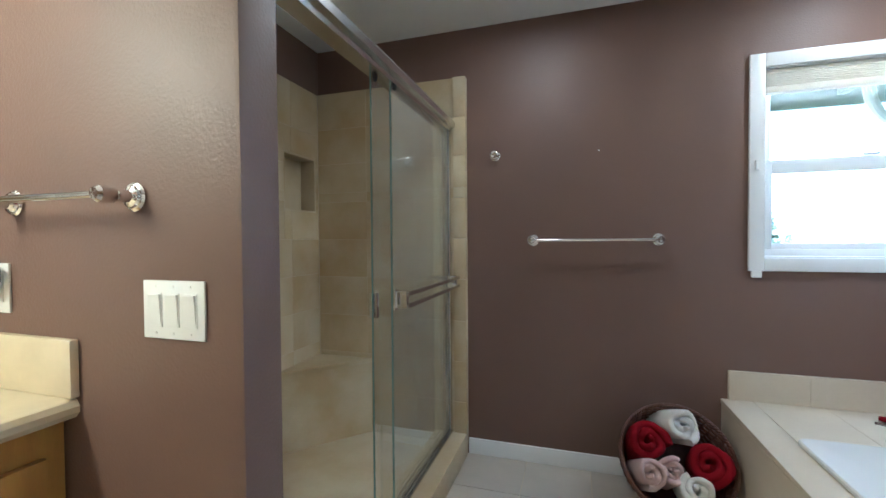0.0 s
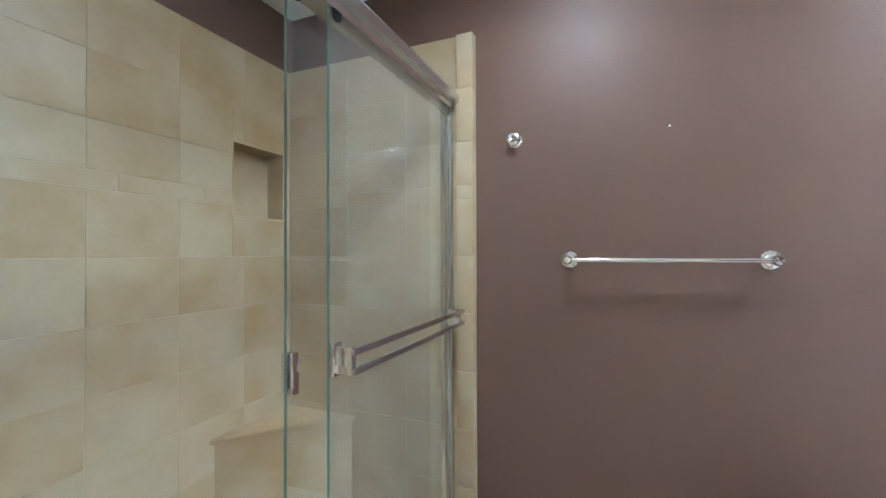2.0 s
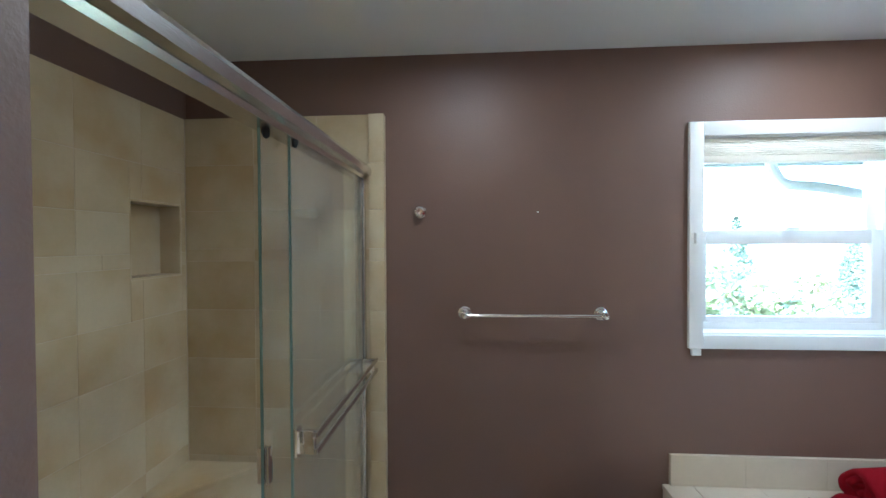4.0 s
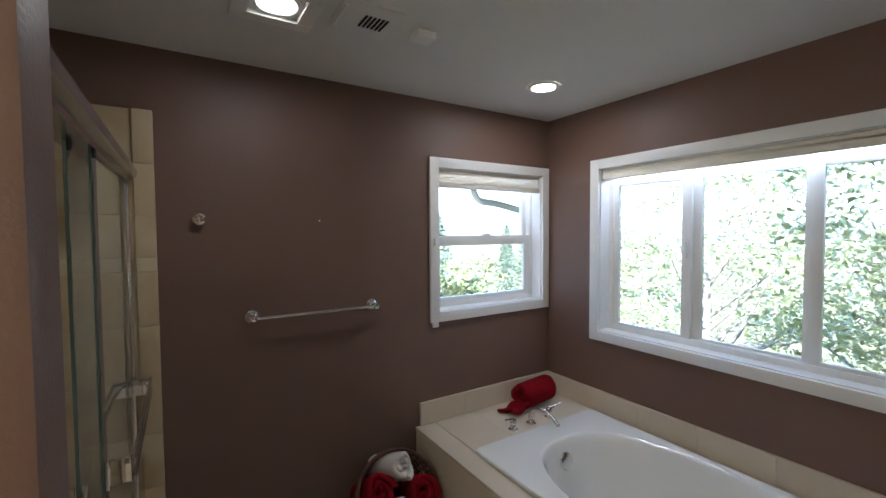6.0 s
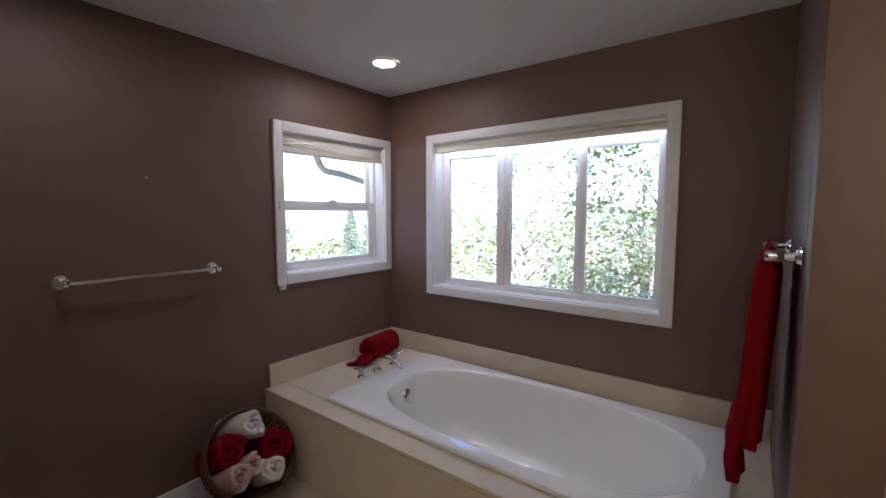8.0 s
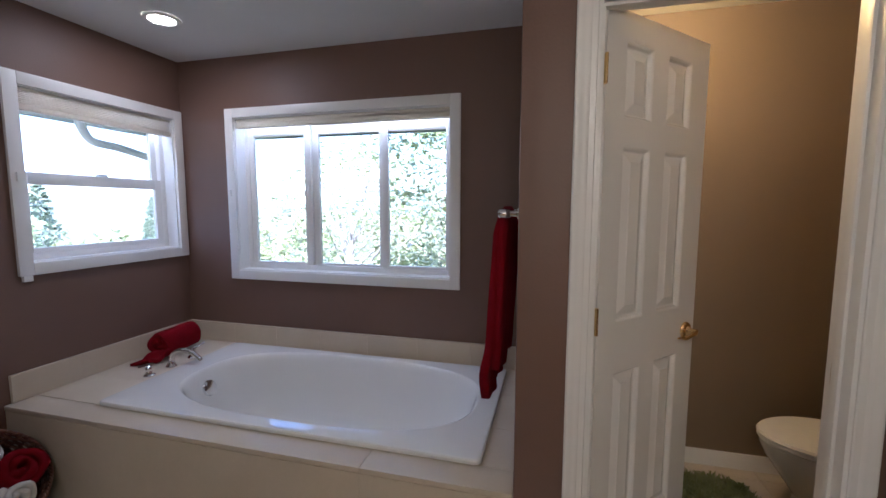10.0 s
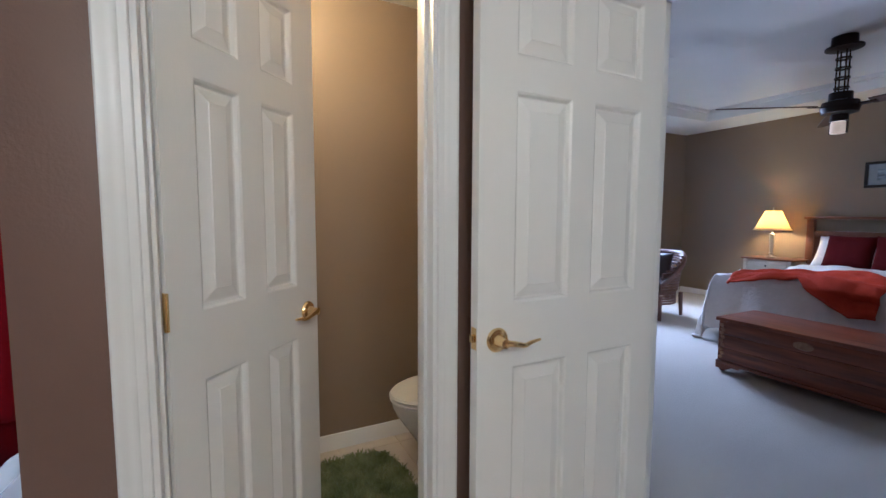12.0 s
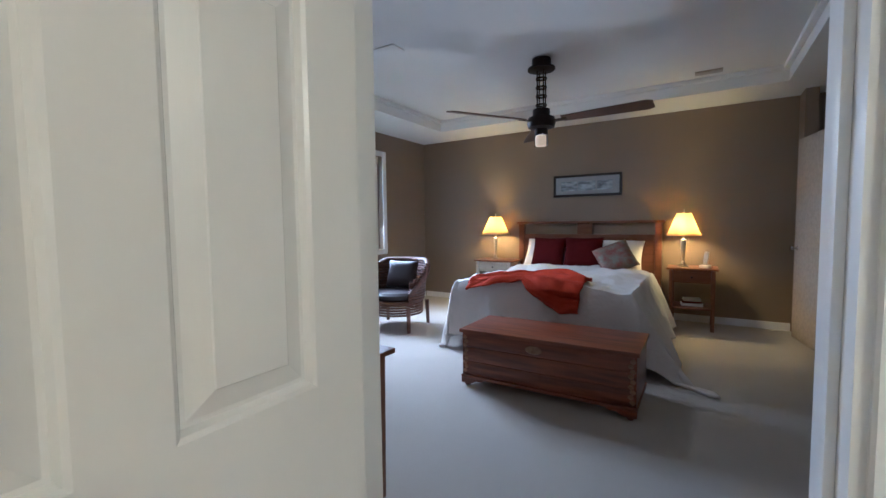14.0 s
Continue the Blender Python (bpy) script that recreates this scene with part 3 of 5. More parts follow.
def cell_shade(name, width, z_top, label, place, turn, drop=0.085):
    """A drawn-up cellular shade: head rail, pleats, bottom rail."""
    s = thing(name, place, turn, label, "window shade")
    part("head_rail", box(0.012, width - 0.012, 0.008, 0.048, z_top - 0.030, z_top - 0.011, 0.004), SHADE, s)
    b = bmesh.new()
    n = 6
    for k in range(n):
        z = z_top - 0.031 - (k + 0.5) * (drop - 0.048) / n
        box(0.015, width - 0.015, 0.012, 0.046, z - 0.0025, z + 0.0025, 0.0012, b)
    part("pleats", b, SHADE, s)
    part("bottom_rail", box(0.012, width - 0.012, 0.006, 0.050, z_top - drop - 0.014, z_top - drop + 0.016, 0.005), SHADE, s)
    return s


cell_shade("cellular_shade", SWX1 - SWX0, SWZ1, "cream cellular shade drawn up in the small window", (SWX0, YB, 0), 0, 0.104)
cell_shade("cellular_shade", BWY1 - BWY0, BWZ1, "cream cellular shade drawn up in the wide window", (XW, BWY1, 0), -90, 0.056)


def sensor(place, turn, label, size=(0.016, 0.045)):
    """A small window contact on the casing."""
    b = box(-size[0] / 2, size[0] / 2, -0.034, -0.0195, -size[1] / 2, size[1] / 2, 0.003)
    single("window_sensor", b, PLASTIC, label, "sensor", "alarm contacts", "", place, turn)


sensor((SWX0 - 0.03, YB, 1.552), 0, "small white alarm contact on the window casing")
sensor((XW, BWY1 + 0.03, 1.50), -90, "small white alarm contact on the window casing")
sensor((XW, BWY0 - 0.03, 1.53), -90, "small white alarm contact on the window casing")
sensor((XW, BWY0 - 0.035, 1.14), -90, "small white alarm contact on the window casing")
single("window_sensor", box(-0.02, 0.02, -0.022, -0.002, -0.03, 0.0, 0.004), PLASTIC, "white alarm contact under the window casing", "sensor", "alarm contacts", "", (SWX0 - 0.025, YB, SWZ0 - 0.058))


# ---- wall fittings ----
def towel_bar(length, label, place, turn, group="chrome towel bars", off=0.068):
    """A chrome bar on two turned posts; the wall is at y 0, the room at y < 0."""
    t = thing("towel_bar", place, turn, label, "towel bar", group)
    for x in (0, length):
        b = lathe([(0.0, 0), (0.030, 0), (0.031, 0.005), (0.027, 0.009), (0.024, 0.010), (0.022, 0.015), (0.013, 0.019), (0.011, 0.040), (0.015, 0.046),
                   (0.017, 0.060), (0.017, 0.076), (0.012, 0.083), (0.0, 0.085)], 28, None, pose(x, 0, 0, 90), cap=False)
        part("post", b, CHROME, t)
    part("bar", tube([(0, -off, 0), (length, -off, 0)], 0.0085, 14), CHROME, t)
    return t


towel_bar(0.615, "polished chrome towel bar on the mauve wall", (-0.295, YB, 1.212), 0)
towel_bar(0.39, "polished chrome towel bar on the wing wall", (-1.347, 0.645, 1.311), 0)
towel_bar(0.45, "polished chrome towel bar holding a red towel", (1.20, -0.137, 1.385), 180)

b = lathe([(0.0, 0), (0.027, 0), (0.028, 0.005), (0.024, 0.009), (0.015, 0.012), (0.013, 0.018), (0.022, 0.023), (0.026, 0.029), (0.024, 0.035), (0.016, 0.038), (0.013, 0.035), (0.0, 0.034)],
          30, None, pose(0, 0, 0, 90), cap=False)
single("robe_knob", b, CHROME, "round chrome robe knob on the mauve wall", "hook", "", "", (-0.499, YB, 1.679))
single("wall_screw", lathe([(0.0, 0), (0.004, 0.0), (0.003, 0.003), (0, 0.003)], 10, None, pose(0, 0, 0, 90), cap=False), PLASTIC,
       "tiny pale screw in the mauve painted wall", "screw", "", "", (0.04, YB, 1.675))


def switch_plate(gangs, place, turn, label, name="light_switch"):
    w = 0.045 * gangs + 0.028
    s = thing(name, place, turn, label, "light switch" if gangs > 1 else "outlet")
    part("plate", box(-w / 2, w / 2, -0.006, 0, -0.060, 0.060, 0.003), PLASTIC, s)
    for k in range(gangs):
        x = (k - (gangs - 1) / 2) * 0.046
        part("rocker_frame", box(x - 0.0175, x + 0.0175, -0.0075, -0.0055, -0.035, 0.035, 0.001), PLASTIC, s)
        b = bmesh.new()
        bm_add(b, [(x - 0.0145, -0.0078, -0.031), (x + 0.0145, -0.0078, -0.031), (x + 0.0145, -0.0125, 0.031), (x - 0.0145, -0.0125, 0.031),
                   (x - 0.0145, -0.005, -0.031), (x + 0.0145, -0.005, -0.031), (x + 0.0145, -0.005, 0.031), (x - 0.0145, -0.005, 0.031)],
               [(0, 1, 2, 3), (0, 4, 5, 1), (3, 2, 6, 7), (0, 3, 7, 4), (1, 5, 6, 2)])
        part("rocker", b, PLASTIC, s)
        for z in (-0.048, 0.048):
            part("screw", lathe([(0.0, 0), (0.003, 0), (0.002, 0.002), (0, 0.002)], 8, None, pose(x, -0.0055, z, 90), cap=False), PLASTIC, s)
    return s


switch_plate(3, (-0.855, 0.645, 1.078), 0, "white three-gang rocker switch plate on the wing wall")
o = switch_plate(1, (-1.410, 0.645, 1.108), 0, "white outlet plate with a grey plug above the vanity", "wall_outlet")
part("plug", box(-0.022, 0.022, -0.045, -0.012, 0.0, 0.055, 0.006), PLASTIC, o, "white plug-in unit with a dark side")
part("plug_prong", box(0.020, 0.034, -0.040, -0.018, 0.015, 0.050, 0.003), DARK, o)

# ---- vanity ----
VX = -1.125
v = thing("vanity_cabinet", (XV, -1.18, 0), 0, "honey oak vanity cabinet with raised panel doors", "cabinet")
part("carcass", box(0.002, 0.525, 0, 1.822, 0.10, 0.815, 0.002), OAK, v)
part("toe_kick", box(0.002, 0.46, 0.0, 1.822, 0.0, 0.099), OAK, v)
for k in range(4):
    y0 = 0.035 + k * 0.443
    dr = part("door", box(0.526, 0.545, y0, y0 + 0.415, 0.13, 0.745, 0.004), OAK, v)
    b = bmesh.new()
    panel_face(b, 0, 0.30, 0, 0.49, 0, -1)
    b.transform(pose(0.5465, y0 + 0.0575, 0.19, 0, 0, 90))
    o = new("raised_panel", mesh_of("raised_panel", b, OAK))
    o.parent = dr
c = thing("vanity_counter", (XV, -1.202, 0), 0, "cream bullnose vanity countertop with splash", "countertop")
prof = [(0.002, 0.8155), (0.54, 0.8155), (0.565, 0.822), (0.578, 0.836), (0.578, 0.850), (0.570, 0.862), (0.555, 0.868), (0.002, 0.868)]
own = bmesh.new()
ends = [[own.verts.new((x, y, z)) for x, z in prof] for y in (0, 1.845)]
for k in range(len(prof)):
    own.faces.new((ends[0][k], ends[0][(k + 1) % 8], ends[1][(k + 1) % 8], ends[1][k]))
own.faces.new(ends[0][::-1])
own.faces.new(ends[1])
part("top", own, COUNTER, c)
for k in range(2):
    part("side_splash", box(0.03 + k * 0.275, 0.028 + (k + 1) * 0.275, 1.827, 1.846, 0.869, 1.0, 0.004), COUNTER, c)
part("back_splash", box(0.002, 0.02, 0, 1.826, 0.869, 1.0, 0.004), COUNTER, c)
m = thing("wall_mirror", (XV, -0.45, 1.5), 0, "frameless wall mirror above the vanity", "mirror")
part("mirror_glass", box(0.002, 0.008, -0.7, 0.95, -0.48, 0.40), material("silvered_mirror", (0.9, 0.9, 0.9), 0.01, 1.0), m)
vl = thing("vanity_light", (XV, -0.45, 2.02), 0, "chrome vanity light with three frosted globes", "light")
part("back_plate", box(0.001, 0.03, -0.42, 0.42, -0.045, 0.045, 0.006), CHROME, vl)
for y in (-0.3, 0, 0.3):
    a = part("arm", tube([(0.03, y, 0), (0.10, y, 0)], 0.01, 10), CHROME, vl)
    a2 = new("globe", mesh_of("globe", lathe([(0.0, -0.06), (0.03, -0.055), (0.055, -0.02), (0.055, 0.02), (0.03, 0.055), (0.0, 0.06)], 18, None, pose(0.155, y, 0), cap=False), FROSTED))
    a2.parent, a2.visible_shadow = a, False


# ---- ceiling fittings ----
def downlight(place, label, square=False):
    d = thing("recessed_light", place, 0, label, "light", "ceiling lights")
    if square:
        b = bmesh.new()
        for x0, x1, y0, y1 in ((-0.14, 0.14, -0.14, -0.085), (-0.14, 0.14, 0.085, 0.14), (-0.14, -0.085, -0.085, 0.085), (0.085, 0.14, -0.085, 0.085)):
            box(x0, x1, y0, y1, -0.018, -0.001, 0.004, b)
        part("grille_frame", b, PLASTIC, d)
    part("ring", lathe([(0.062, -0.004), (0.068, -0.010), (0.085, -0.008), (0.090, -0.001)], 40, cap=False), PLASTIC, d)
    part("lens", lathe([(0.0, -0.010), (0.04, -0.009), (0.0625, -0.004), (0.0625, -0.003), (0.0, -0.003)], 32, cap=False), BULB, d, "glowing warm lens")
    return d


downlight((1.134, 1.80, ZC), "round recessed ceiling light, lit warm white")
downlight((-0.27, 1.67, ZC), "square bathroom fan with a round lit lamp", True)
v = thing("exhaust_vent", (0.035, 1.625, ZC), 0, "white square ceiling vent with dark slots", "vent")
b = box(-0.115, 0.115, -0.115, 0.115, -0.006, -0.001, 0.002)
part("cover", b, CEILING, v)
part("rim", box(-0.105, -0.095, -0.085, 0.085, -0.016, -0.006, 0.002), PLASTIC, v)
for k in range(6):
    x = -0.012 + k * 0.0165
    part("slot", box(x - 0.0045, x + 0.0045, -0.045, 0.045, -0.0075, -0.0055), DARK, v)
v = thing("smoke_detector", (0.268, 1.607, ZC), 0, "small white boxy ceiling sensor", "sensor")
part("housing", box(-0.042, 0.042, -0.038, 0.038, -0.028, -0.001, 0.006), PLASTIC, v)
part("grille", box(0.0425, 0.0435, -0.02, 0.02, -0.022, -0.010), DARK, v)

# ---- shower ----
SX = -0.66
curb = single("shower_curb", box(-0.825, SX, 0.758, 2.274, -0.004, 0.124, 0.008), TILE, "beige tiled shower curb", "shower curb")
single("shower_pan", box(XL + 0.012, -0.825, 0.77, 2.274, -0.005, 0.055, 0.004), TILE, "beige tiled shower floor", "shower floor")
dr = thing("shower_drain", (-1.2, 1.35, 0.055), 0, "square chrome shower drain", "drain")
part("plate", box(-0.055, 0.055, -0.055, 0.055, 0, 0.004, 0.001), NICKEL, dr)
for k in range(4):
    part("slot", box(-0.035, 0.035, -0.032 + k * 0.018, -0.024 + k * 0.018, 0.0035, 0.0046), DARK, dr)
seat = thing("corner_bench", (XL, YB, 0), 0, "beige tiled triangular corner bench in the shower", "bench")
b = bmesh.new()
tri = [(0.012, -0.445), (0.375, -0.035), (0.012, -0.035)]
loft([[(x, y, 0.055) for x, y in tri], [(x, y, 0.478) for x, y in tri]], b, True, True)
part("front", b, TILE, seat)
tri = [(0.012, -0.465), (0.395, -0.035), (0.012, -0.035)]
b = loft([[(x, y, z) for x, y in tri] for z in (0.479, 0.504)], None, True, True)
bmesh.ops.bevel(b, geom=b.edges[:], offset=0.004, segments=2, affect="EDGES")
part("seat_slab", b, TILE, seat)

e = thing("shower_enclosure", (-0.775, 0.758, 0), 0, "sliding frameless glass shower door with chrome rails", "shower door")
L = 2.274 - 0.758
prof = [(-0.035, 1.826), (0.028, 1.826), (0.033, 1.840), (0.056, 1.846), (0.058, 1.872), (0.046, 1.890), (0.010, 1.897), (-0.035, 1.890)]
own = bmesh.new()
ends = [[own.verts.new((x, y, z)) for x, z in prof] for y in (0.001, L - 0.001)]
for k in range(8):
    own.faces.new((ends[0][k], ends[0][(k + 1) % 8], ends[1][(k + 1) % 8], ends[1][k]))
own.faces.new(ends[0][::-1])
own.faces.new(ends[1])
part("header_rail", own, NICKEL, e, "brushed chrome header rail")
part("bottom_track", pour(box(-0.035, 0.035, 0.001, L - 0.001, 0.1245, 0.134, 0.002), box(-0.004, 0.004, 0.001, L - 0.001, 0.134, 0.150)), NICKEL, e)
part("side_channel", box(-0.030, 0.028, L - 0.028, L - 0.001, 0.135, 1.825, 0.003), NICKEL, e)
part("side_channel", box(-0.030, 0.028, 0.001, 0.022, 0.135, 1.825, 0.003), NICKEL, e)


def glass_panel(x, y0, y1, label):
    g = part("glass_panel", box(x - 0.004, x + 0.004, y0, y1, 0.152, 1.832), GLASS, e, label)
    g.visible_shadow = False
    for y in (y0 - 0.0006, y1 + 0.0001):
        o = new("glass_edge", mesh_of("glass_edge", box(x - 0.0034, x + 0.0034, y, y + 0.0005, 0.155, 1.825), EDGE))
        o.parent = g
    for y in (y0 + 0.03,):
        o = new("roller", mesh_of("roller", lathe([(0, -0.006), (0.016, -0.006), (0.018, 0), (0.016, 0.006), (0, 0.006)], 16, None, pose(x, y, 1.822, 0, 90), cap=False), DARK))
        o.parent = g
    return g


outer = glass_panel(0.017, 0.729, L - 0.032, "clear outer sliding glass panel")
inner = glass_panel(-0.012, 0.622, L - 0.055, "clear inner sliding glass panel")
for y in (0.748, L - 0.05):
    part("bar_bracket", box(0.0212, 0.076, y - 0.009, y + 0.009, 0.952, 1.018, 0.003), CHROME, e)
for z in (0.962, 1.008):
    part("towel_rail", box(0.0765, 0.086, 0.735, L - 0.03, z - 0.0085, z + 0.0085, 0.004), NICKEL, e)
part("bar_clamp", box(0.0215, 0.030, 0.731, 0.765, 0.945, 1.025, 0.003), CHROME, e)
part("inner_pull", pour(box(-0.031, -0.0165, 0.628, 0.650, 0.930, 1.022, 0.004), box(-0.0075, 0.001, 0.628, 0.650, 0.930, 1.022, 0.003)), CHROME, e)

# ---- tub and deck ----
DZ, DX = 0.446, 0.600
deck = thing("tub_deck", (0, 0, 0), 0, "cream travertine tub deck and apron with a low splash", "tub deck")
part("apron", box(DX + 0.004, DX + 0.07, -0.136, YB - 0.001, -0.005, DZ - 0.022), GROUT, deck)
tub = thing("bathtub", (1.175, 0.935, DZ), 0, "white oval drop-in soaking tub", "bathtub")


def rect_ring(hx, hy, z, n=8, r=0.03):
    """A rounded rectangle, the same number of points on every side and corner."""
    out = []
    corners = [(hx - r, hy - r, 0), (r - hx, hy - r, 90), (r - hx, r - hy, 180), (hx - r, r - hy, 270)]
    for i, (cx, cy, a0) in enumerate(corners):
        arc = [(cx + r * math.cos(radians(a0 + 90 * k / n)), cy + r * math.sin(radians(a0 + 90 * k / n)), z) for k in range(n + 1)]
        out += arc
        bx, by, b0 = corners[(i + 1) % 4]
        e = (bx + r * math.cos(radians(b0)), by + r * math.sin(radians(b0)))
        out += [(arc[-1][0] + (e[0] - arc[-1][0]) * k / 40, arc[-1][1] + (e[1] - arc[-1][1]) * k / 40, z) for k in range(1, 40)]
    return out


def oval_ring(cx, cy, hx, hy, z, p=2.7):
    """A superellipse whose points lie towards those of the tub's outer edge."""
    out = []
    for x, y, _ in rect_ring(HX, HY, 0):
        a = math.atan2(y / HY, x / HX)
        c, s = math.cos(a), math.sin(a)
        q = (abs(c) ** p + abs(s) ** p) ** (-1 / p)
        out.append((cx + q * c * hx, cy + q * s * hy, z))
    return out


HX, HY = 0.465, 0.942
rings = [rect_ring(HX - 0.004, HY - 0.004, 0.001), rect_ring(HX, HY, 0.004), rect_ring(HX, HY, 0.016), rect_ring(HX - 0.004, HY - 0.004, 0.022), rect_ring(HX - 0.02, HY - 0.02, 0.024)]
ox, oy, ax, ay = 0.015, -0.035, 0.405, 0.815
for grow, z in ((1.0, 0.022), (0.985, 0.018), (0.972, 0.008), (0.955, -0.02), (0.93, -0.08), (0.89, -0.2), (0.83, -0.32), (0.75, -0.385), (0.6, -0.41), (0.3, -0.42), (0.05, -0.422)):
    rings.append(oval_ring(ox, oy, ax - (1 - grow) * 0.42, ay - (1 - grow) * 0.62, z))
part("tub_rim", loft(rings[:6], None, False), ACRYLIC, tub)
part("basin", loft(rings[5:]), ACRYLIC, tub)
part("overflow", lathe([(0.0, 0.014), (0.025, 0.013), (0.042, 0.008), (0.047, 0.0), (0.047, -0.006)], 28, None, pose(0.0, 0.728, -0.085, 72), cap=False), CHROME, tub, "round chrome overflow plate")
part("drain", lathe([(0.0, 0.008), (0.025, 0.006), (0.033, 0.0)], 24, None, pose(0.0, 0.35, -0.415), cap=False), CHROME, tub, "round chrome drain")

fa = thing("tub_faucet", (1.205, 1.965, DZ), 0, "chrome roman tub faucet with two lever handles", "faucet")
b = lathe([(0.0, 0), (0.030, 0), (0.031, 0.006), (0.024, 0.014), (0.019, 0.03), (0.018, 0.04)], 24, cap=False)
part("spout_base", b, CHROME, fa)
pts = curve_points([(0, 0, 0.03), (0.005, -0.015, 0.075), (0.012, -0.06, 0.102), (0.02, -0.125, 0.096), (0.026, -0.175, 0.062), (0.028, -0.19, 0.045)], 6)
part("spout", tube(pts, [0.017 - 0.004 * i / (len(pts) - 1) for i in range(len(pts))], 16), CHROME, fa)
for x, d in ((-0.145, -1), (0.155, 1)):
    h = part("handle", lathe([(0.0, 0), (0.029, 0), (0.030, 0.006), (0.022, 0.014), (0.017, 0.03), (0.021, 0.045), (0.018, 0.058), (0.0, 0.066)], 24, None, pose(x, 0, 0), cap=False), CHROME, fa)
    l = new("lever", mesh_of("lever", tube(curve_points([(x, 0, 0.058), (x + d * 0.03, -0.01, 0.068), (x + d * 0.075, -0.02, 0.080)], 5), [0.008] * 6 + [0.006] * 5, 10, flat=0.6), CHROME))
    l.parent = h


# ---- towels ----
def roll(name, radius, length, mat, label, m, turns=3.2, group="rolled towels", squash=1.0, seed=0):
    """A rolled towel: a spiral of cloth along x, its end at x 0 facing -x."""
    rnd = random.Random(seed)
    th = radius / (turns + 0.6)
    own = bmesh.new()
    n = int(26 * turns)
    rows = []
    ph = rnd.uniform(0, 6.28)
    for i in range(n + 1):
        a = ph + 2 * math.pi * turns * i / n
        r = 0.28 * th + (radius - th * 0.55 - 0.28 * th) * i / n
        wob = 1 + 0.035 * math.sin(3 * a + seed) + 0.02 * math.sin(7 * a)
        out = r * wob
        h = th * 0.48
        front = 0.012 * math.sin(2.3 * a + seed) + 0.010 * (1 - i / n)
        pts = []
        for x, k in ((length, 1.0), (length * 0.5, 1.0), (front + 0.012, 1.0), (front + 0.003, 0.75), (front, 0.0), (front + 0.003, -0.75), (front + 0.012, -1.0), (length * 0.5, -1.0), (length, -1.0)):
            q = out + k * h
            pts.append(own.verts.new((x, q * math.cos(a), squash * q * math.sin(a))))
        rows.append(pts)
    for a, b2 in zip(rows, rows[1:]):
        for k in range(8):
            own.faces.new((a[k], a[k + 1], b2[k + 1], b2[k]))
    own.faces.new(rows[-1])
    own.faces.new(rows[0][::-1])
    ob = new(name, mesh_of(name, own, mat, 60))
    ob.matrix_world = m
    return tagged(ob, label, "towel", group)


# basket lying tilted in the corner by the tub
BN = Vector((0.035, -0.775, 0.631)).normalized()
BR = BN.cross(Vector((0, 0, 1))).normalized() * -1
BU = BN.cross(BR) * -1
if BU.z < 0:
    BU = -BU
if BR.x < 0:
    BR = -BR
BC = Vector((0.342, 2.010, 0.266))
frame_m = Matrix(((BR.x, BU.x, BN.x, BC.x), (BR.y, BU.y, BN.y, BC.y), (BR.z, BU.z, BN.z, BC.z), (0, 0, 0, 1)))
if frame_m.to_3x3().determinant() < 0:
    BR = -BR
    frame_m = Matrix(((BR.x, BU.x, BN.x, BC.x), (BR.y, BU.y, BN.y, BC.y), (BR.z, BU.z, BN.z, BC.z), (0, 0, 0, 1)))
bk = new("wicker_basket")
bk.matrix_world = frame_m
tagged(bk, "round dark wicker basket tipped over, full of rolled towels", "basket")
HB = 0.215
rad_at = lambda z: 0.224 - 0.062 * (-z / HB) ** 1.6
b = bmesh.new()
ST = 44
for row in range(17):           # weavers, over and under the stakes
    z = -0.012 - row * HB / 17
    pts = []
    for k in range(ST * 4):
        a = 2 * math.pi * k / (ST * 4)
        r = rad_at(z) + 0.006 * math.sin(a * ST / 2 + (math.pi if row % 2 else 0))
        pts.append((r * math.cos(a), r * math.sin(a), z))
    tube(pts, 0.0062, 5, b, closed=True)
part("weave", b, WICKER, bk)
b = bmesh.new()
for k in range(ST):
    a = 2 * math.pi * k / ST
    tube([(rad_at(z) * math.cos(a), rad_at(z) * math.sin(a), z) for z in (0.0, -0.09, -0.18, -HB)], 0.0045, 5, b)
part("stakes", b, WICKER, bk)
b = bmesh.new()
for ph in (0, math.pi):         # two strands twisted round the rim
    tube([((0.225 + 0.004 * math.cos(46 * a + ph)) * math.cos(a), (0.225 + 0.004 * math.cos(46 * a + ph)) * math.sin(a), 0.006 + 0.004 * math.sin(46 * a + ph)) for a in [2 * math.pi * k / 368 for k in range(368)]],
         0.0055, 6, b, closed=True)
part("rim", b, WICKER, bk)
part("base", lathe([(0.0, -HB), (0.158, -HB), (0.162, -HB + 0.012), (0.0, -HB + 0.012)], 32, cap=False), WICKER, bk)
for u, w, up, r, mat, lab, sd, lean, tip in ((0.040, 0.118, 0.060, 0.082, WHITETOWEL, "white rolled towel in the basket", 1, 20, 16), (-0.108, 0.048, 0.045, 0.098, REDTOWEL, "crimson rolled towel in the basket", 2, 6, 4),
                                  (0.112, -0.018, 0.045, 0.100, REDTOWEL, "crimson rolled towel in the basket", 3, -8, 6), (-0.118, -0.085, 0.060, 0.072, PINKTOWEL, "blush rolled towel in the basket", 4, 8, 10),
                                  (0.052, -0.128, 0.055, 0.076, WHITETOWEL, "white rolled towel in the basket", 5, -6, 8), (-0.030, -0.066, 0.045, 0.066, PINKTOWEL, "blush rolled towel in the basket", 6, 0, 5)):
    roll("rolled_towel", r, 0.165 + up, mat, lab, frame_m @ Matrix.Translation((u, w, up)) @ pose(0, 0, 0, tip, lean, 0) @ Matrix.Rotation(radians(90), 4, "Y"), 2.3, seed=sd)

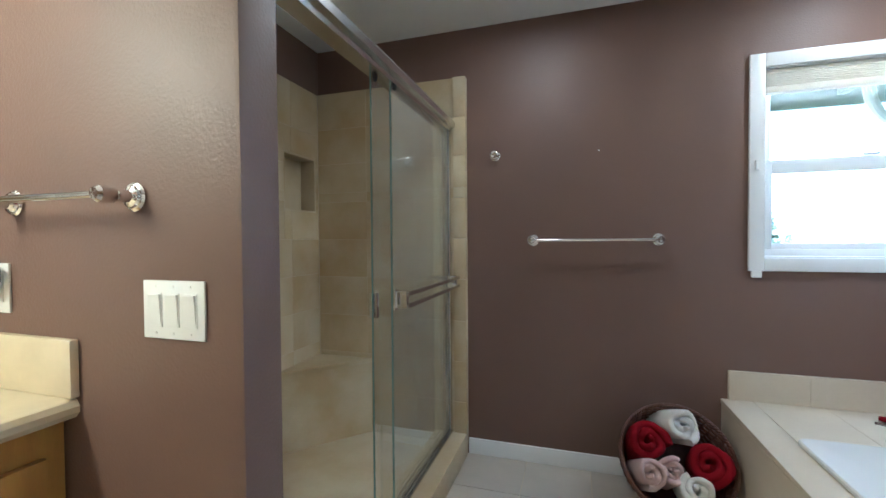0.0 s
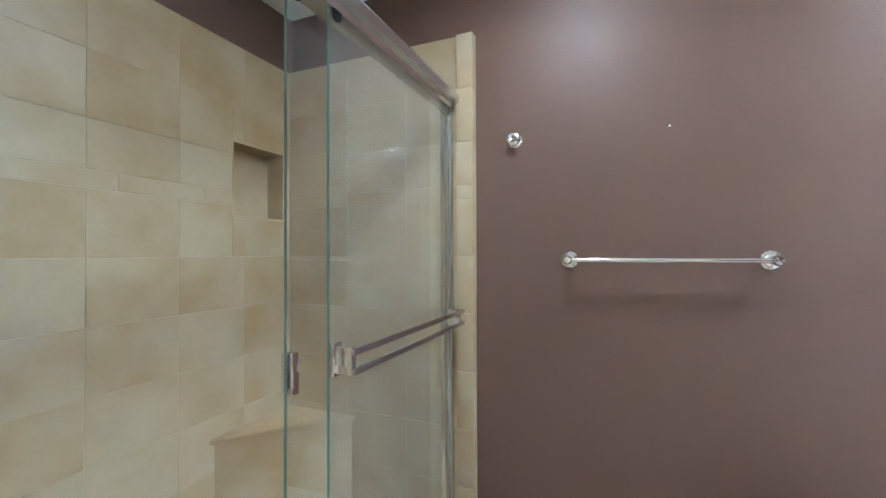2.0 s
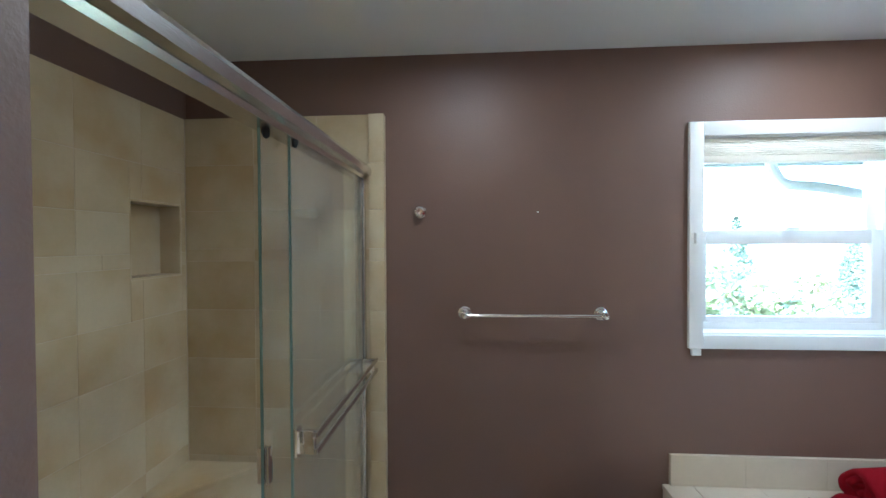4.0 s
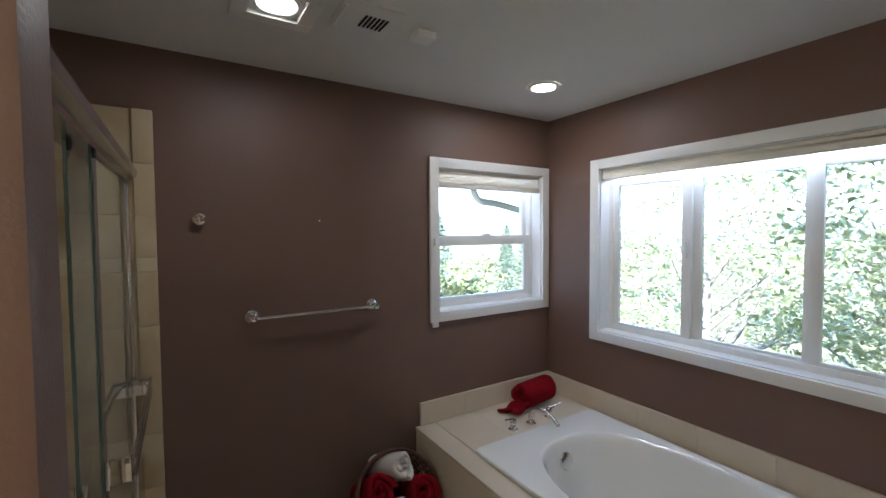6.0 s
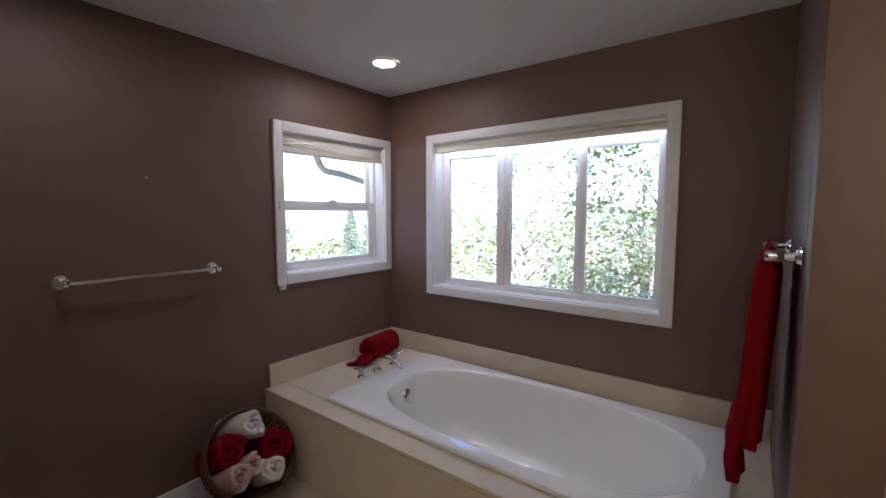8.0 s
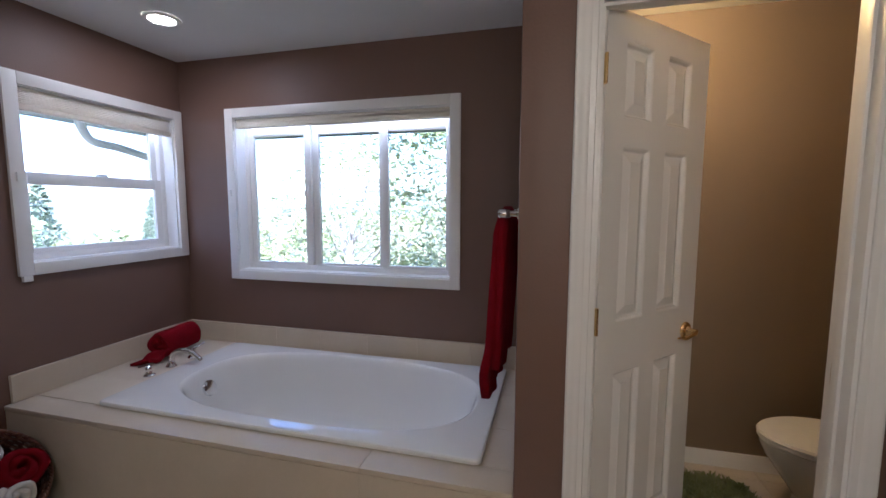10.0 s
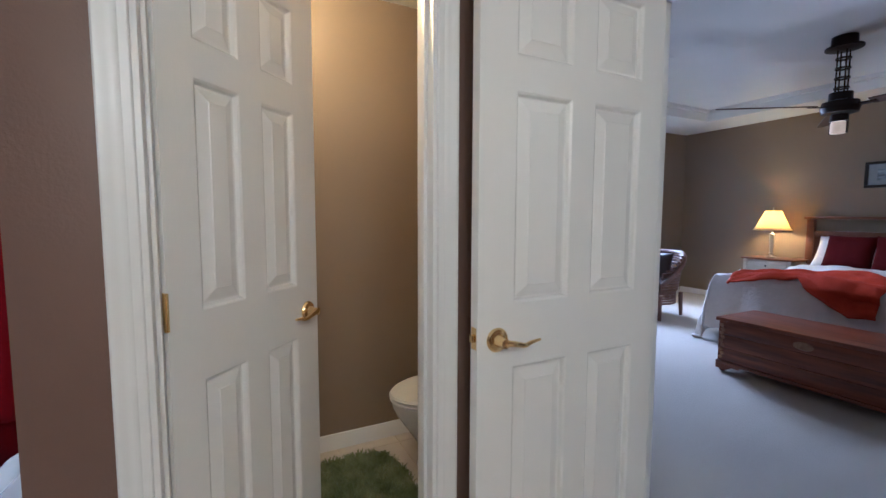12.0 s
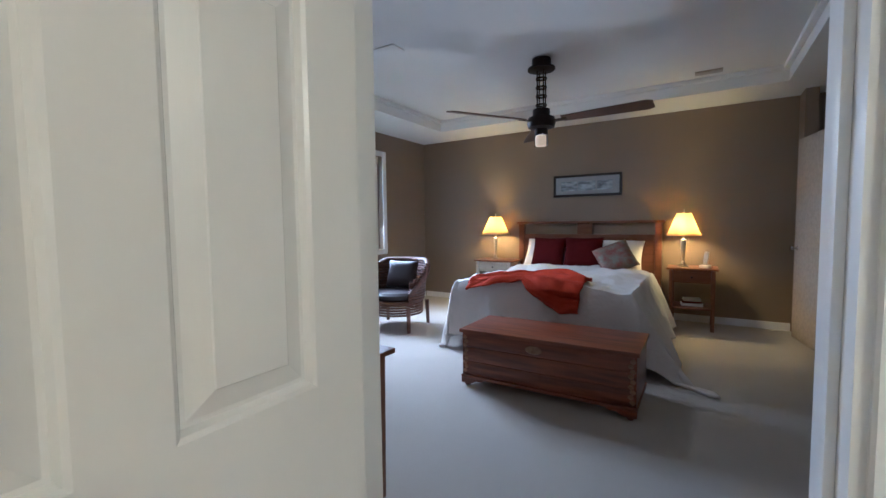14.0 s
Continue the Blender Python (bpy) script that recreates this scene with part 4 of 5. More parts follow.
# towel roll on the deck, with a loose end
roll("rolled_towel", 0.097, 0.285, REDTOWEL, "crimson rolled towel lying on the tub deck", Matrix.Translation((1.27, 2.140, DZ + 0.096)) @ Matrix.Rotation(radians(8), 4, "Z"), 2.6, squash=0.97, seed=8)
b = sheet(lambda u, v: (1.15 + 0.17 * u + 0.02 * math.sin(5 * v), 2.065 + 0.13 * v, DZ + 0.014 + 0.045 * u * u + 0.016 * math.sin(3 * v + 1) + 0.012 * math.cos(9 * u)), 14, 10)
thicken(single("towel_end", b, REDTOWEL, "loose crimson towel end on the tub deck", "towel"), 0.018)

# hanging towel, folded over the bar by the tub
def hang(u, v):
    """u round the fold, back to front, v along the bar."""
    s = u * 2 - 1
    drop = abs(s)
    z = 1.397 - drop * (0.60 if s < 0 else 0.715)
    near = min(drop * 9, 1)
    fold = (0.009 * math.sin(v * 11 + 2 * drop) + 0.005 * math.sin(v * 23 + 4 * drop)) * near
    y = -0.069 + (-0.012 if s < 0 else 0.010) * near
    if s < 0:
        y += 0.030 * drop
    if s > 0:
        y += 0.040 * drop ** 1.3 + 0.018 * math.exp(-((drop - 0.88) / 0.10) ** 2)
    return (0.79 + 0.33 * v + 0.03 * drop * (v - 0.5), y + fold, z)


b = sheet(hang, 48, 22)
thicken(single("hanging_towel", b, REDTOWEL, "crimson bath towel folded over the chrome bar", "towel"), 0.032)

# ---- toilet room ----
t = thing("toilet", (1.395, YD - 0.060, 0), 0, "white porcelain toilet with closed lid", "toilet")
t.scale.z = 0.90


def egg(cx, cy, hx, hy, z, n=48):
    return [(cx + hx * math.cos(2 * math.pi * k / n) * (1 - 0.10 * math.sin(2 * math.pi * k / n)), cy + hy * math.sin(2 * math.pi * k / n), z) for k in range(n)]


part("bowl", loft([egg(0, 0.34, 0.115, 0.20, 0.0), egg(0, 0.34, 0.11, 0.195, 0.03), egg(0, 0.35, 0.10, 0.18, 0.12), egg(0, 0.39, 0.125, 0.20, 0.22), egg(0, 0.42, 0.165, 0.225, 0.31), egg(0, 0.43, 0.182, 0.24, 0.37),
                   egg(0, 0.43, 0.184, 0.242, 0.392), egg(0, 0.43, 0.17, 0.23, 0.396)], None, True, True), PORCELAIN, t)
part("seat_ring", loft([egg(0, 0.43, 0.188, 0.246, 0.398), egg(0, 0.43, 0.192, 0.25, 0.405), egg(0, 0.43, 0.188, 0.246, 0.416)], None, True, True), PLASTIC, t)
part("seat_cover", loft([egg(0, 0.43, 0.190, 0.248, 0.418), egg(0, 0.43, 0.194, 0.252, 0.426), egg(0, 0.43, 0.186, 0.244, 0.438), egg(0, 0.43, 0.10, 0.15, 0.446)], None, True, True), PLASTIC, t)
part("tank", box(-0.22, 0.22, 0.066, 0.24, 0.37, 0.72, 0.02), PORCELAIN, t)
part("tank_lid", box(-0.23, 0.23, 0.062, 0.25, 0.721, 0.755, 0.01), PORCELAIN, t)
part("flush_lever", tube([(-0.16, 0.235, 0.66), (-0.16, 0.255, 0.66), (-0.10, 0.258, 0.655)], 0.006, 8), CHROME, t)
# shag rug
rnd = random.Random(5)
own = bmesh.new()
RX, RY = 1.20, -0.98
for i in range(9000):
    a, q = rnd.uniform(0, 2 * math.pi), math.sqrt(rnd.random())
    p = 4.0
    k = (abs(math.cos(a)) ** p + abs(math.sin(a)) ** p) ** (-1 / p)
    x, y = RX + 0.40 * q * k * math.cos(a), RY + 0.27 * q * k * math.sin(a)
    h = rnd.uniform(0.02, 0.038)
    dx, dy = rnd.uniform(-0.022, 0.022), rnd.uniform(-0.022, 0.022)
    c, s = math.cos(a * 7), math.sin(a * 7)
    wv = 0.004
    bm_add(own, [(x - wv * c, y - wv * s, 0.004), (x + wv * c, y + wv * s, 0.004), (x + dx + wv * c * 0.6, y + dy + wv * s * 0.6, h), (x + dx - wv * c * 0.6, y + dy - wv * s * 0.6, h)], [(0, 1, 2, 3)])
rug = thing("bath_rug", (0, 0, 0), 0, "sage green shag bath rug before the toilet", "rug")
part("shag_surface", own, RUG, rug)
ring = []
for k in range(60):
    a = 2 * math.pi * k / 60
    q = (abs(math.cos(a)) ** 4 + abs(math.sin(a)) ** 4) ** -0.25
    ring.append((RX + 0.40 * q * math.cos(a), RY + 0.27 * q * math.sin(a)))
part("backing", loft([[(x, y, 0.0005) for x, y in ring], [(x, y, 0.012) for x, y in ring]], None, True, True), RUG, rug)
tl = thing("ceiling_lamp", (1.25, -0.75, ZC), 0, "frosted dome ceiling lamp in the toilet room", "light")
dome = part("dome", lathe([(0.13, -0.001), (0.13, -0.02), (0.11, -0.06), (0.06, -0.085), (0.0, -0.09)], 28, cap=False), FROSTED, tl)
dome.visible_shadow = False


# ---- bedroom ----
# bedroom window with its casing
bw = thing("window_3", (BX, BWIN[1], 0), -90, "white cased bedroom window, brightly daylit", "window", "", "structure")
W3, z0, z1, c = BWIN[1] - BWIN[0], BWIN[2], BWIN[3], 0.075
for q in ((-c, 0, z0 - c, z1 + c), (W3, W3 + c, z0 - c, z1 + c), (0, W3, z1, z1 + c), (0, W3, z0 - c, z0)):
    part("casing", box(q[0], q[1], -0.02, -0.0005, q[2], q[3], 0.004), TRIM, bw)
for q in ((0, 0.045, z0, z1), (W3 - 0.045, W3, z0, z1), (0.045, W3 - 0.045, z0, z0 + 0.045), (0.045, W3 - 0.045, z1 - 0.045, z1), (W3 / 2 - 0.03, W3 / 2 + 0.03, z0 + 0.045, z1 - 0.045)):
    part("window_frame", box(q[0], q[1], 0.09, 0.13, q[2], q[3], 0.003), PLASTIC, bw)
part("pane", box(0.045, W3 - 0.045, 0.108, 0.113, z0 + 0.045, z1 - 0.045), PANE, bw).visible_shadow = False
sh = thing("roller_blind", (BX, BWIN[1], 0), -90, "grey slatted blind drawn up in the bedroom window", "window shade")
for k in range(5):
    part("slat", box(0.05, W3 - 0.05, 0.03, 0.07, z1 - 0.02 - k * 0.022, z1 - 0.006 - k * 0.022, 0.002), SHADE, sh)

# ---- bed ----
bed = thing("bed", (1.355, BY + 0.02, 0), 0, "king bed with cherry slatted headboard", "bed")
for x in (-0.915, 0.915):
    part("post", box(x - 0.04, x + 0.04, 0.01, 0.075, 0, 1.24, 0.006), CHERRY, bed)
part("top_rail", box(-0.985, 0.985, 0.0, 0.095, 1.24, 1.275, 0.008), CHERRY, bed)
part("mid_rail", box(-0.875, 0.875, 0.02, 0.06, 1.02, 1.09, 0.004), CHERRY, bed)
part("center_block", box(-0.10, 0.10, 0.02, 0.06, 1.09, 1.24, 0.003), CHERRY, bed)
part("headboard_panel", box(-0.875, 0.875, 0.028, 0.052, 0.35, 1.02), CHERRY, bed)
for x in (-0.872, 0.712):
    part("side_rail", box(x, x + 0.02, 0.076, 2.24, 0.22, 0.36, 0.003), CHERRY, bed)
part("box_spring", box(-0.85, 0.71, 0.085, 2.24, 0.20, 0.40, 0.02), COTTON, bed)
part("mattress", box(-0.85, 0.71, 0.085, 2.24, 0.401, 0.61, 0.05), COTTON, bed)
for x in (-0.80, 0.66):
    part("leg", box(x - 0.03, x + 0.03, 2.05, 2.11, 0, 0.20), CHERRY, bed)


def bed_top(x, y):
    """Height of the bedding over a point, x across, y from the wall."""
    return 0.655 + 0.05 * max(0.0, 1 - ((x + 0.07) / 0.85) ** 2) + 0.025 * noise.noise((x * 2.2, y * 2.2, 1)) + 0.012 * noise.noise((x * 7, y * 7, 4))


def drape(u, v):
    """White comforter: u across from floor to floor, v from the pillows past the foot."""
    left, right, fall = 0.74, 0.88, 0.62
    s = -(right + fall) + u * (left + right + 2 * fall)
    w = v * 2.20
    y = 0.66 + min(w, 1.64)
    over = max(w - 1.64, 0)
    d = max(s - left, -right - s, 0)
    x = max(min(s, left), -right)
    sgn = 1 if s > 0 else -1
    drop = math.hypot(d, over)
    z = bed_top(x, y) - max(drop - 0.04, 0) * 1.02
    near = 1 - math.exp(-drop * 10)
    pleat = math.sin(v * 26 + s * 3) * 0.5 + 0.5 * math.sin(v * 47 + 2)
    hem = math.sin(u * 40 + 1) * 0.6 + 0.4 * math.sin(u * 71)
    if d > 0:
        x += sgn * near * (0.05 + (0.12 if sgn > 0 else 0.30 + 0.42 * v * v) * d + 0.07 * pleat * d)
    if over > 0:
        y += near * (0.05 + 0.12 * over + 0.06 * hem * over)
        if d > 0 and sgn < 0:
            x -= 0.25 * over * d
            y += 0.15 * over * d
    r = 0.024 * noise.noise((x * 5, y * 5, 1)) + 0.010 * noise.noise((x * 14, y * 14, 2))
    z += r
    if z < 0.02:
        x += sgn * (0.02 - z) * 0.35 * (1 if d > 0 else 0)
        y += (0.02 - z) * 0.35 * (1 if over > 0 else 0)
        z = 0.016 + 0.012 * abs(pleat) * min(0.02 - z, 0.3)
    return (x, y, z)


thicken(single("comforter", sheet(drape, 150, 110), COTTON, "white quilted comforter draped over the bed to the floor", "bedding", "", "", (1.355, BY + 0.02, 0)), 0.02)


def cushion(name, w, h, t, mat, label, m, group=""):
    """A pillow: two bulging faces meeting in a soft seam."""
    own = bmesh.new()
    n = 18
    for side in (-1, 1):
        g = []
        for i in range(n + 1):
            row = []
            for j in range(n + 1):
                a, c = i / n * 2 - 1, j / n * 2 - 1
                bulge = (max(1 - a ** 4, 0) * max(1 - c ** 4, 0)) ** 0.55
                pinch = 1 - 0.06 * (1 - a * a) * abs(c) ** 3 - 0.0
                pinch2 = 1 - 0.06 * (1 - c * c) * abs(a) ** 3
                wr = 0.05 * noise.noise((a * 2.5 + t * 9, c * 2.5, side))
                row.append(own.verts.new((a * w / 2 * pinch2, c * h / 2 * pinch, side * t / 2 * bulge * (1 + wr))))
            g.append(row)
        for i in range(n):
            for j in range(n):
                own.faces.new((g[i][j], g[i + 1][j], g[i + 1][j + 1], g[i][j + 1]))
    bmesh.ops.remove_doubles(own, verts=own.verts[:], dist=0.0008)
    ob = new(name, mesh_of(name, own, mat, 70))
    ob.matrix_world = m
    return tagged(ob, label, "pillow", group)


# pillows lean on the headboard; local z is the face's normal
cushion("bed_pillow", 0.75, 0.48, 0.19, COTTON, "white sleeping pillow against the headboard", pose(1.76, BY + 0.28, 0.83, 55, 0, 180), "white pillows")
cushion("bed_pillow", 0.75, 0.48, 0.19, COTTON, "white sleeping pillow against the headboard", pose(0.96, BY + 0.30, 0.82, 52, 0, 180), "white pillows")
cushion("throw_pillow", 0.46, 0.42, 0.16, CRIMSON, "dark crimson square cushion on the bed", pose(1.72, BY + 0.52, 0.86, 68, 0, 176), "crimson cushions")
cushion("throw_pillow", 0.48, 0.44, 0.16, CRIMSON, "dark crimson square cushion on the bed", pose(1.26, BY + 0.56, 0.86, 66, 0, 184), "crimson cushions")
cushion("accent_pillow", 0.42, 0.42, 0.15, FLORAL, "muted floral cushion lying tilted on the bed", pose(0.85, BY + 0.72, 0.83, 50, 0, 180) @ pose(0, 0, 0, 0, 0, 28), "")


def throw_cloth(u, v):
    """Rust throw, bunched across the bed and over its foot: u along, v from its back edge to its front edge."""
    knots = (0.0, 0.25, 0.5, 0.62, 0.75, 0.86, 1.0)
    back = float(np.interp(u, knots, (2.16, 1.80, 1.70, 1.72, 1.82, 1.94, 2.10)))
    front = float(np.interp(u, knots, (2.40, 2.36, 2.34, 2.42, 2.52, 2.58, 2.55)))
    x = 0.60 - 1.14 * u + 0.05 * v * (u - 0.3) + 0.015 * noise.noise((u * 9, v * 9, 7))
    w = back + (front - back) * v + 0.02 * noise.noise((u * 7, v * 5, 2))
    y, over = min(w, 2.30), max(w - 2.30, 0)
    folds = 0.020 * math.sin(v * 13 + 6 * u) + 0.011 * math.sin(v * 31 + 13 * u) + 0.02 * noise.noise((x * 6, w * 6, 3))
    lift = 0.034 + abs(folds) * (0.6 + u)
    z = bed_top(x, y) - max(over - 0.03, 0) * 1.0 - max(x - 0.56, 0) * 0.8
    ease = min(over / 0.08, 1.0)
    return (1.355 + x, BY + 0.02 + y + ease * (0.075 + 0.15 * over + lift * 0.8), z + lift * (1 - 0.75 * ease))


thicken(single("throw_blanket", sheet(throw_cloth, 80, 60), THROW, "rust red knitted throw bunched over the bed's foot", "blanket"), 0.010)

# ---- cedar chest ----
ch = thing("cedar_chest", (0.925, -4.10, 0), 0, "red cedar blanket chest with carved corners and bracket feet", "chest")
CW, CD = 0.625, 0.53
for z0, z1 in ((0.085, 0.192), (0.1935, 0.305), (0.3065, 0.415)):
    part("front_board", box(-CW + 0.02, CW - 0.02, -0.022, 0.0, z0, z1, 0.003), CEDAR, ch)
part("back_board", box(-CW + 0.02, CW - 0.02, -CD, -CD + 0.02, 0.085, 0.415, 0.003), CEDAR, ch)
for x in (-CW, CW - 0.02):
    part("side_board", box(x, x + 0.02, -CD, 0.0, 0.085, 0.415, 0.003), CEDAR, ch)
part("bottom_board", box(-CW + 0.02, CW - 0.02, -CD + 0.02, -0.022, 0.085, 0.10), CEDAR, ch)
part("lid", box(-CW - 0.018, CW + 0.018, -CD - 0.005, 0.022, 0.416, 0.445, 0.007), CEDAR, ch)
part("plinth", box(-CW - 0.008, CW + 0.008, -CD, 0.012, 0.06, 0.084, 0.004), CEDAR, ch)
for sx in (-1, 1):
    for y0, y1 in ((-0.05, 0.014), (-CD, -CD + 0.06)):
        b = lathe([(0.0, 0), (0.020, 0.0), (0.026, 0.012), (0.022, 0.028), (0.030, 0.040), (0.026, 0.060)], 12, None, pose(sx * (CW - 0.035), (y0 + y1) / 2, 0), cap=False)
        foot = part("foot", b, CEDAR, ch)
        x0, x1 = sorted((sx * (CW + 0.006), sx * (CW - 0.18)))
        if y0 > -0.1:
            pts = [(sx * (CW + 0.006), 0.06), (sx * (CW - 0.19), 0.06), (sx * (CW - 0.165), 0.043), (sx * (CW - 0.12), 0.045), (sx * (CW - 0.08), 0.020), (sx * (CW + 0.006), 0.020)]
            br = new("bracket", mesh_of("bracket", loft([[(x, -0.012, z) for x, z in pts], [(x, 0.012, z) for x, z in pts]], None, True, True), CEDAR))
            br.parent = foot
    # carved leaf column at the corner
    for k in range(9):
        leaf = lathe([(0.0, -0.018), (0.016, -0.006), (0.019, 0.003), (0.010, 0.014), (0.0, 0.018)], 8, None,
                     pose(sx * (CW - 0.022 - 0.012 * (k % 2)), 0.001, 0.115 + k * 0.033) @ Matrix.Diagonal((1, 0.5, 1, 1)), cap=False)
        part("carved_leaf", leaf, CARVED, ch)
b = lathe([(0.0, 0.004), (0.04, 0.004), (0.045, 0.0)], 20, None, pose(0.05, 0.0, 0.355, -90) @ Matrix.Diagonal((1.4, 0.7, 1, 1)), cap=False)
part("lock_plate", b, CARVED, ch, "dull worn oval lock plate")


# ---- bedside tables and lamps ----
def nightstand(place, w, mat, top, label, drawer=True, shelf=True):
    n = thing("nightstand", place, 0, label, "nightstand", "bedside tables")
    d, h = 0.42, 0.715
    for x in (-w / 2 + 0.03, w / 2 - 0.07):
        for y in (0.03, d - 0.045):
            part("leg", box(x, x + 0.04, y, y + 0.04, 0, h - 0.025, 0.004), mat, n)
    part("top", box(-w / 2, w / 2, 0, d, h - 0.024, h, 0.006), top, n)
    part("apron", box(-w / 2 + 0.071, w / 2 - 0.071, 0.035, d - 0.02, h - 0.17, h - 0.025), mat, n)
    if drawer:
        dr = part("drawer", box(-w / 2 + 0.08, w / 2 - 0.08, d - 0.020, d - 0.006, h - 0.155, h - 0.04, 0.004), mat, n)
        k = new("knob", mesh_of("knob", lathe([(0.0, 0), (0.008, 0), (0.006, 0.01), (0.012, 0.016), (0.010, 0.024), (0, 0.026)], 12, None, pose(0, d - 0.006, h - 0.10, -90), cap=False), BRONZE))
        k.parent = dr
    if shelf:
        part("shelf", box(-w / 2 + 0.035, w / 2 - 0.035, 0.035, d - 0.01, 0.24, 0.26, 0.003), top, n)
    return n


nightstand((2.57, -7.27, 0), 0.62, LIGHTWOOD, CHERRY, "pale wooden bedside table with a cherry top", True, True)
nightstand((0.06, -7.22, 0), 0.52, CHERRY, CHERRY, "cherry wooden bedside table with drawer and shelf", True, True)
part_books = thing("book_stack", (0.06, -7.0, 0.26), 8, "small stack of books on the bedside table shelf", "books")
for k, (w, hh, mm) in enumerate(((0.22, 0.03, COTTON), (0.20, 0.025, CRIMSON), (0.18, 0.03, LIGHTWOOD))):
    part("book", box(-w / 2, w / 2, -0.07, 0.07, sum((0.0305, 0.0255)[:k]), sum((0.0305, 0.0255)[:k]) + hh, 0.003), mm, part_books)


def table_lamp(place, r, label):
    t = thing("table_lamp", place, 0, label, "lamp", "bedside lamps")
    part("base", lathe([(0.0, 0), (0.062, 0), (0.064, 0.010), (0.045, 0.020), (0.024, 0.032), (0.018, 0.050), (0.028, 0.062), (0.016, 0.075), (0.020, 0.12), (0.026, 0.22), (0.031, 0.29), (0.026, 0.31),
                         (0.034, 0.32), (0.014, 0.332), (0.009, 0.36), (0.009, 0.60), (0.0, 0.60)], 24, cap=False), PEWTER, t, "antique pewter lamp base")
    s = part("shade", lathe([(r, 0.372), (r * 0.88, 0.41), (r * 0.42, 0.635)], 36, cap=False), LAMPSHADE, t, "lit cream fabric shade")
    so = s.modifiers.new("thick", "SOLIDIFY")
    so.thickness = 0.003
    part("finial", lathe([(0.0, 0.60), (0.008, 0.605), (0.010, 0.65), (0.004, 0.665), (0.008, 0.672), (0.0, 0.685)], 12, cap=False), PEWTER, t)
    return t


table_lamp((2.615, -7.05, 0.715), 0.215, "pewter table lamp with a lit cream shade")
table_lamp((0.157, -7.0, 0.715), 0.185, "pewter table lamp with a lit cream shade")
ph = thing("cordless_phone", (-0.07, -6.95, 0.715), -20, "cordless phone standing in its cradle", "phone")
part("cradle", box(-0.05, 0.05, -0.05, 0.05, 0, 0.035, 0.012), PLASTIC, ph)
b = box(-0.024, 0.024, -0.014, 0.014, 0, 0.16, 0.008)
b.transform(pose(0, 0.0, 0.03, 14))
part("handset", b, PEWTER, ph, "silver grey handset")
o = switch_plate(1, (3.266, BY, 0.30), 180, "white wall outlet plate by the bedside table", "wall_outlet")

# ---- picture ----
pf = thing("framed_picture", (1.35, BY, 1.768), 180, "long dark-framed landscape print above the bed", "picture")
for q in ((-0.46, 0.46, 0.12, 0.152), (-0.46, 0.46, -0.152, -0.12), (-0.46, -0.428, -0.12, 0.12), (0.428, 0.46, -0.12, 0.12)):
    part("frame_bar", box(q[0], q[1], -0.028, -0.001, q[2], q[3], 0.004), BLACKWOOD, pf)
part("mat_board", box(-0.428, 0.428, -0.012, -0.002, -0.12, 0.12), MAT, pf)
for x, w in ((-0.24, 0.11), (0.0, 0.12), (0.24, 0.10)):
    part("print", box(x - w, x + w, -0.014, -0.0121, -0.07, 0.06), PRINT, pf)

# ---- ceiling fan ----
fan = thing("ceiling_fan", (1.27, -5.14, 0), 0, "dark bronze ceiling fan with wooden blades and lit jar", "ceiling fan")
FZ = BT
part("canopy", lathe([(0.0, FZ - 0.001), (0.085, FZ - 0.001), (0.088, FZ - 0.075), (0.125, FZ - 0.085), (0.125, FZ - 0.10), (0.03, FZ - 0.112), (0.0, FZ - 0.112)], 30, cap=False), BRONZE, fan)
for k in range(4):
    a = math.pi / 4 + k * math.pi / 2
    part("stem_rod", tube([(0.042 * math.cos(a), 0.042 * math.sin(a), FZ - 0.111), (0.042 * math.cos(a), 0.042 * math.sin(a), 2.305)], 0.006, 8), BRONZE, fan)
for z in (FZ - 0.18, FZ - 0.26, FZ - 0.34, FZ - 0.42):
    part("stem_collar", lathe([(0.036, z - 0.006), (0.052, z - 0.006), (0.052, z + 0.006), (0.036, z + 0.006), (0.036, z - 0.006)], 20, cap=False), BRONZE, fan)
part("motor", lathe([(0.0, 2.310), (0.078, 2.310), (0.08, 2.245), (0.12, 2.235), (0.132, 2.190), (0.12, 2.145), (0.075, 2.130), (0.0, 2.130)], 32, cap=False), BRONZE, fan)
for k in range(3):
    a = radians(176 + k * 120)
    m = pose(0, 0, 2.195, 0, 0, math.degrees(a)) @ pose(0, 0, 0, -12)
    iron = part("blade_iron", box(0.11, 0.24, -0.025, 0.025, -0.006, 0.002, 0.003), BRONZE, fan)
    iron.matrix_local = m
    pts = [(0.20, -0.052), (0.50, -0.070), (0.91, -0.082), (0.95, -0.060), (0.95, 0.060), (0.91, 0.082), (0.50, 0.070), (0.20, 0.052)]
    bl = part("blade", loft([[(x, y, z) for x, y in pts] for z in (0.003, 0.012)], None, True, True), BLADE, fan)
    bl.matrix_local = m
part("light_cup", lathe([(0.06, 2.130), (0.062, 2.075), (0.055, 2.070), (0.0, 2.075)], 24, cap=False), BRONZE, fan)
jar = part("glass_jar", lathe([(0.0, 2.070), (0.048, 2.070), (0.055, 2.050), (0.055, 1.985), (0.048, 1.975), (0.0, 1.973)], 24, cap=False), JAR, fan, "lit amber glass jar")
jar.visible_shadow = False
for k in range(2):
    a = k * math.pi
    part("jar_bracket", box(0.056 * math.cos(a) - 0.005, 0.056 * math.cos(a) + 0.005, -0.012, 0.012, 1.975, 2.080), BRONZE, fan)
sd = thing("ceiling_register", (-0.05, -6.4, BT), 0, "small tan ceiling register in the tray", "vent")
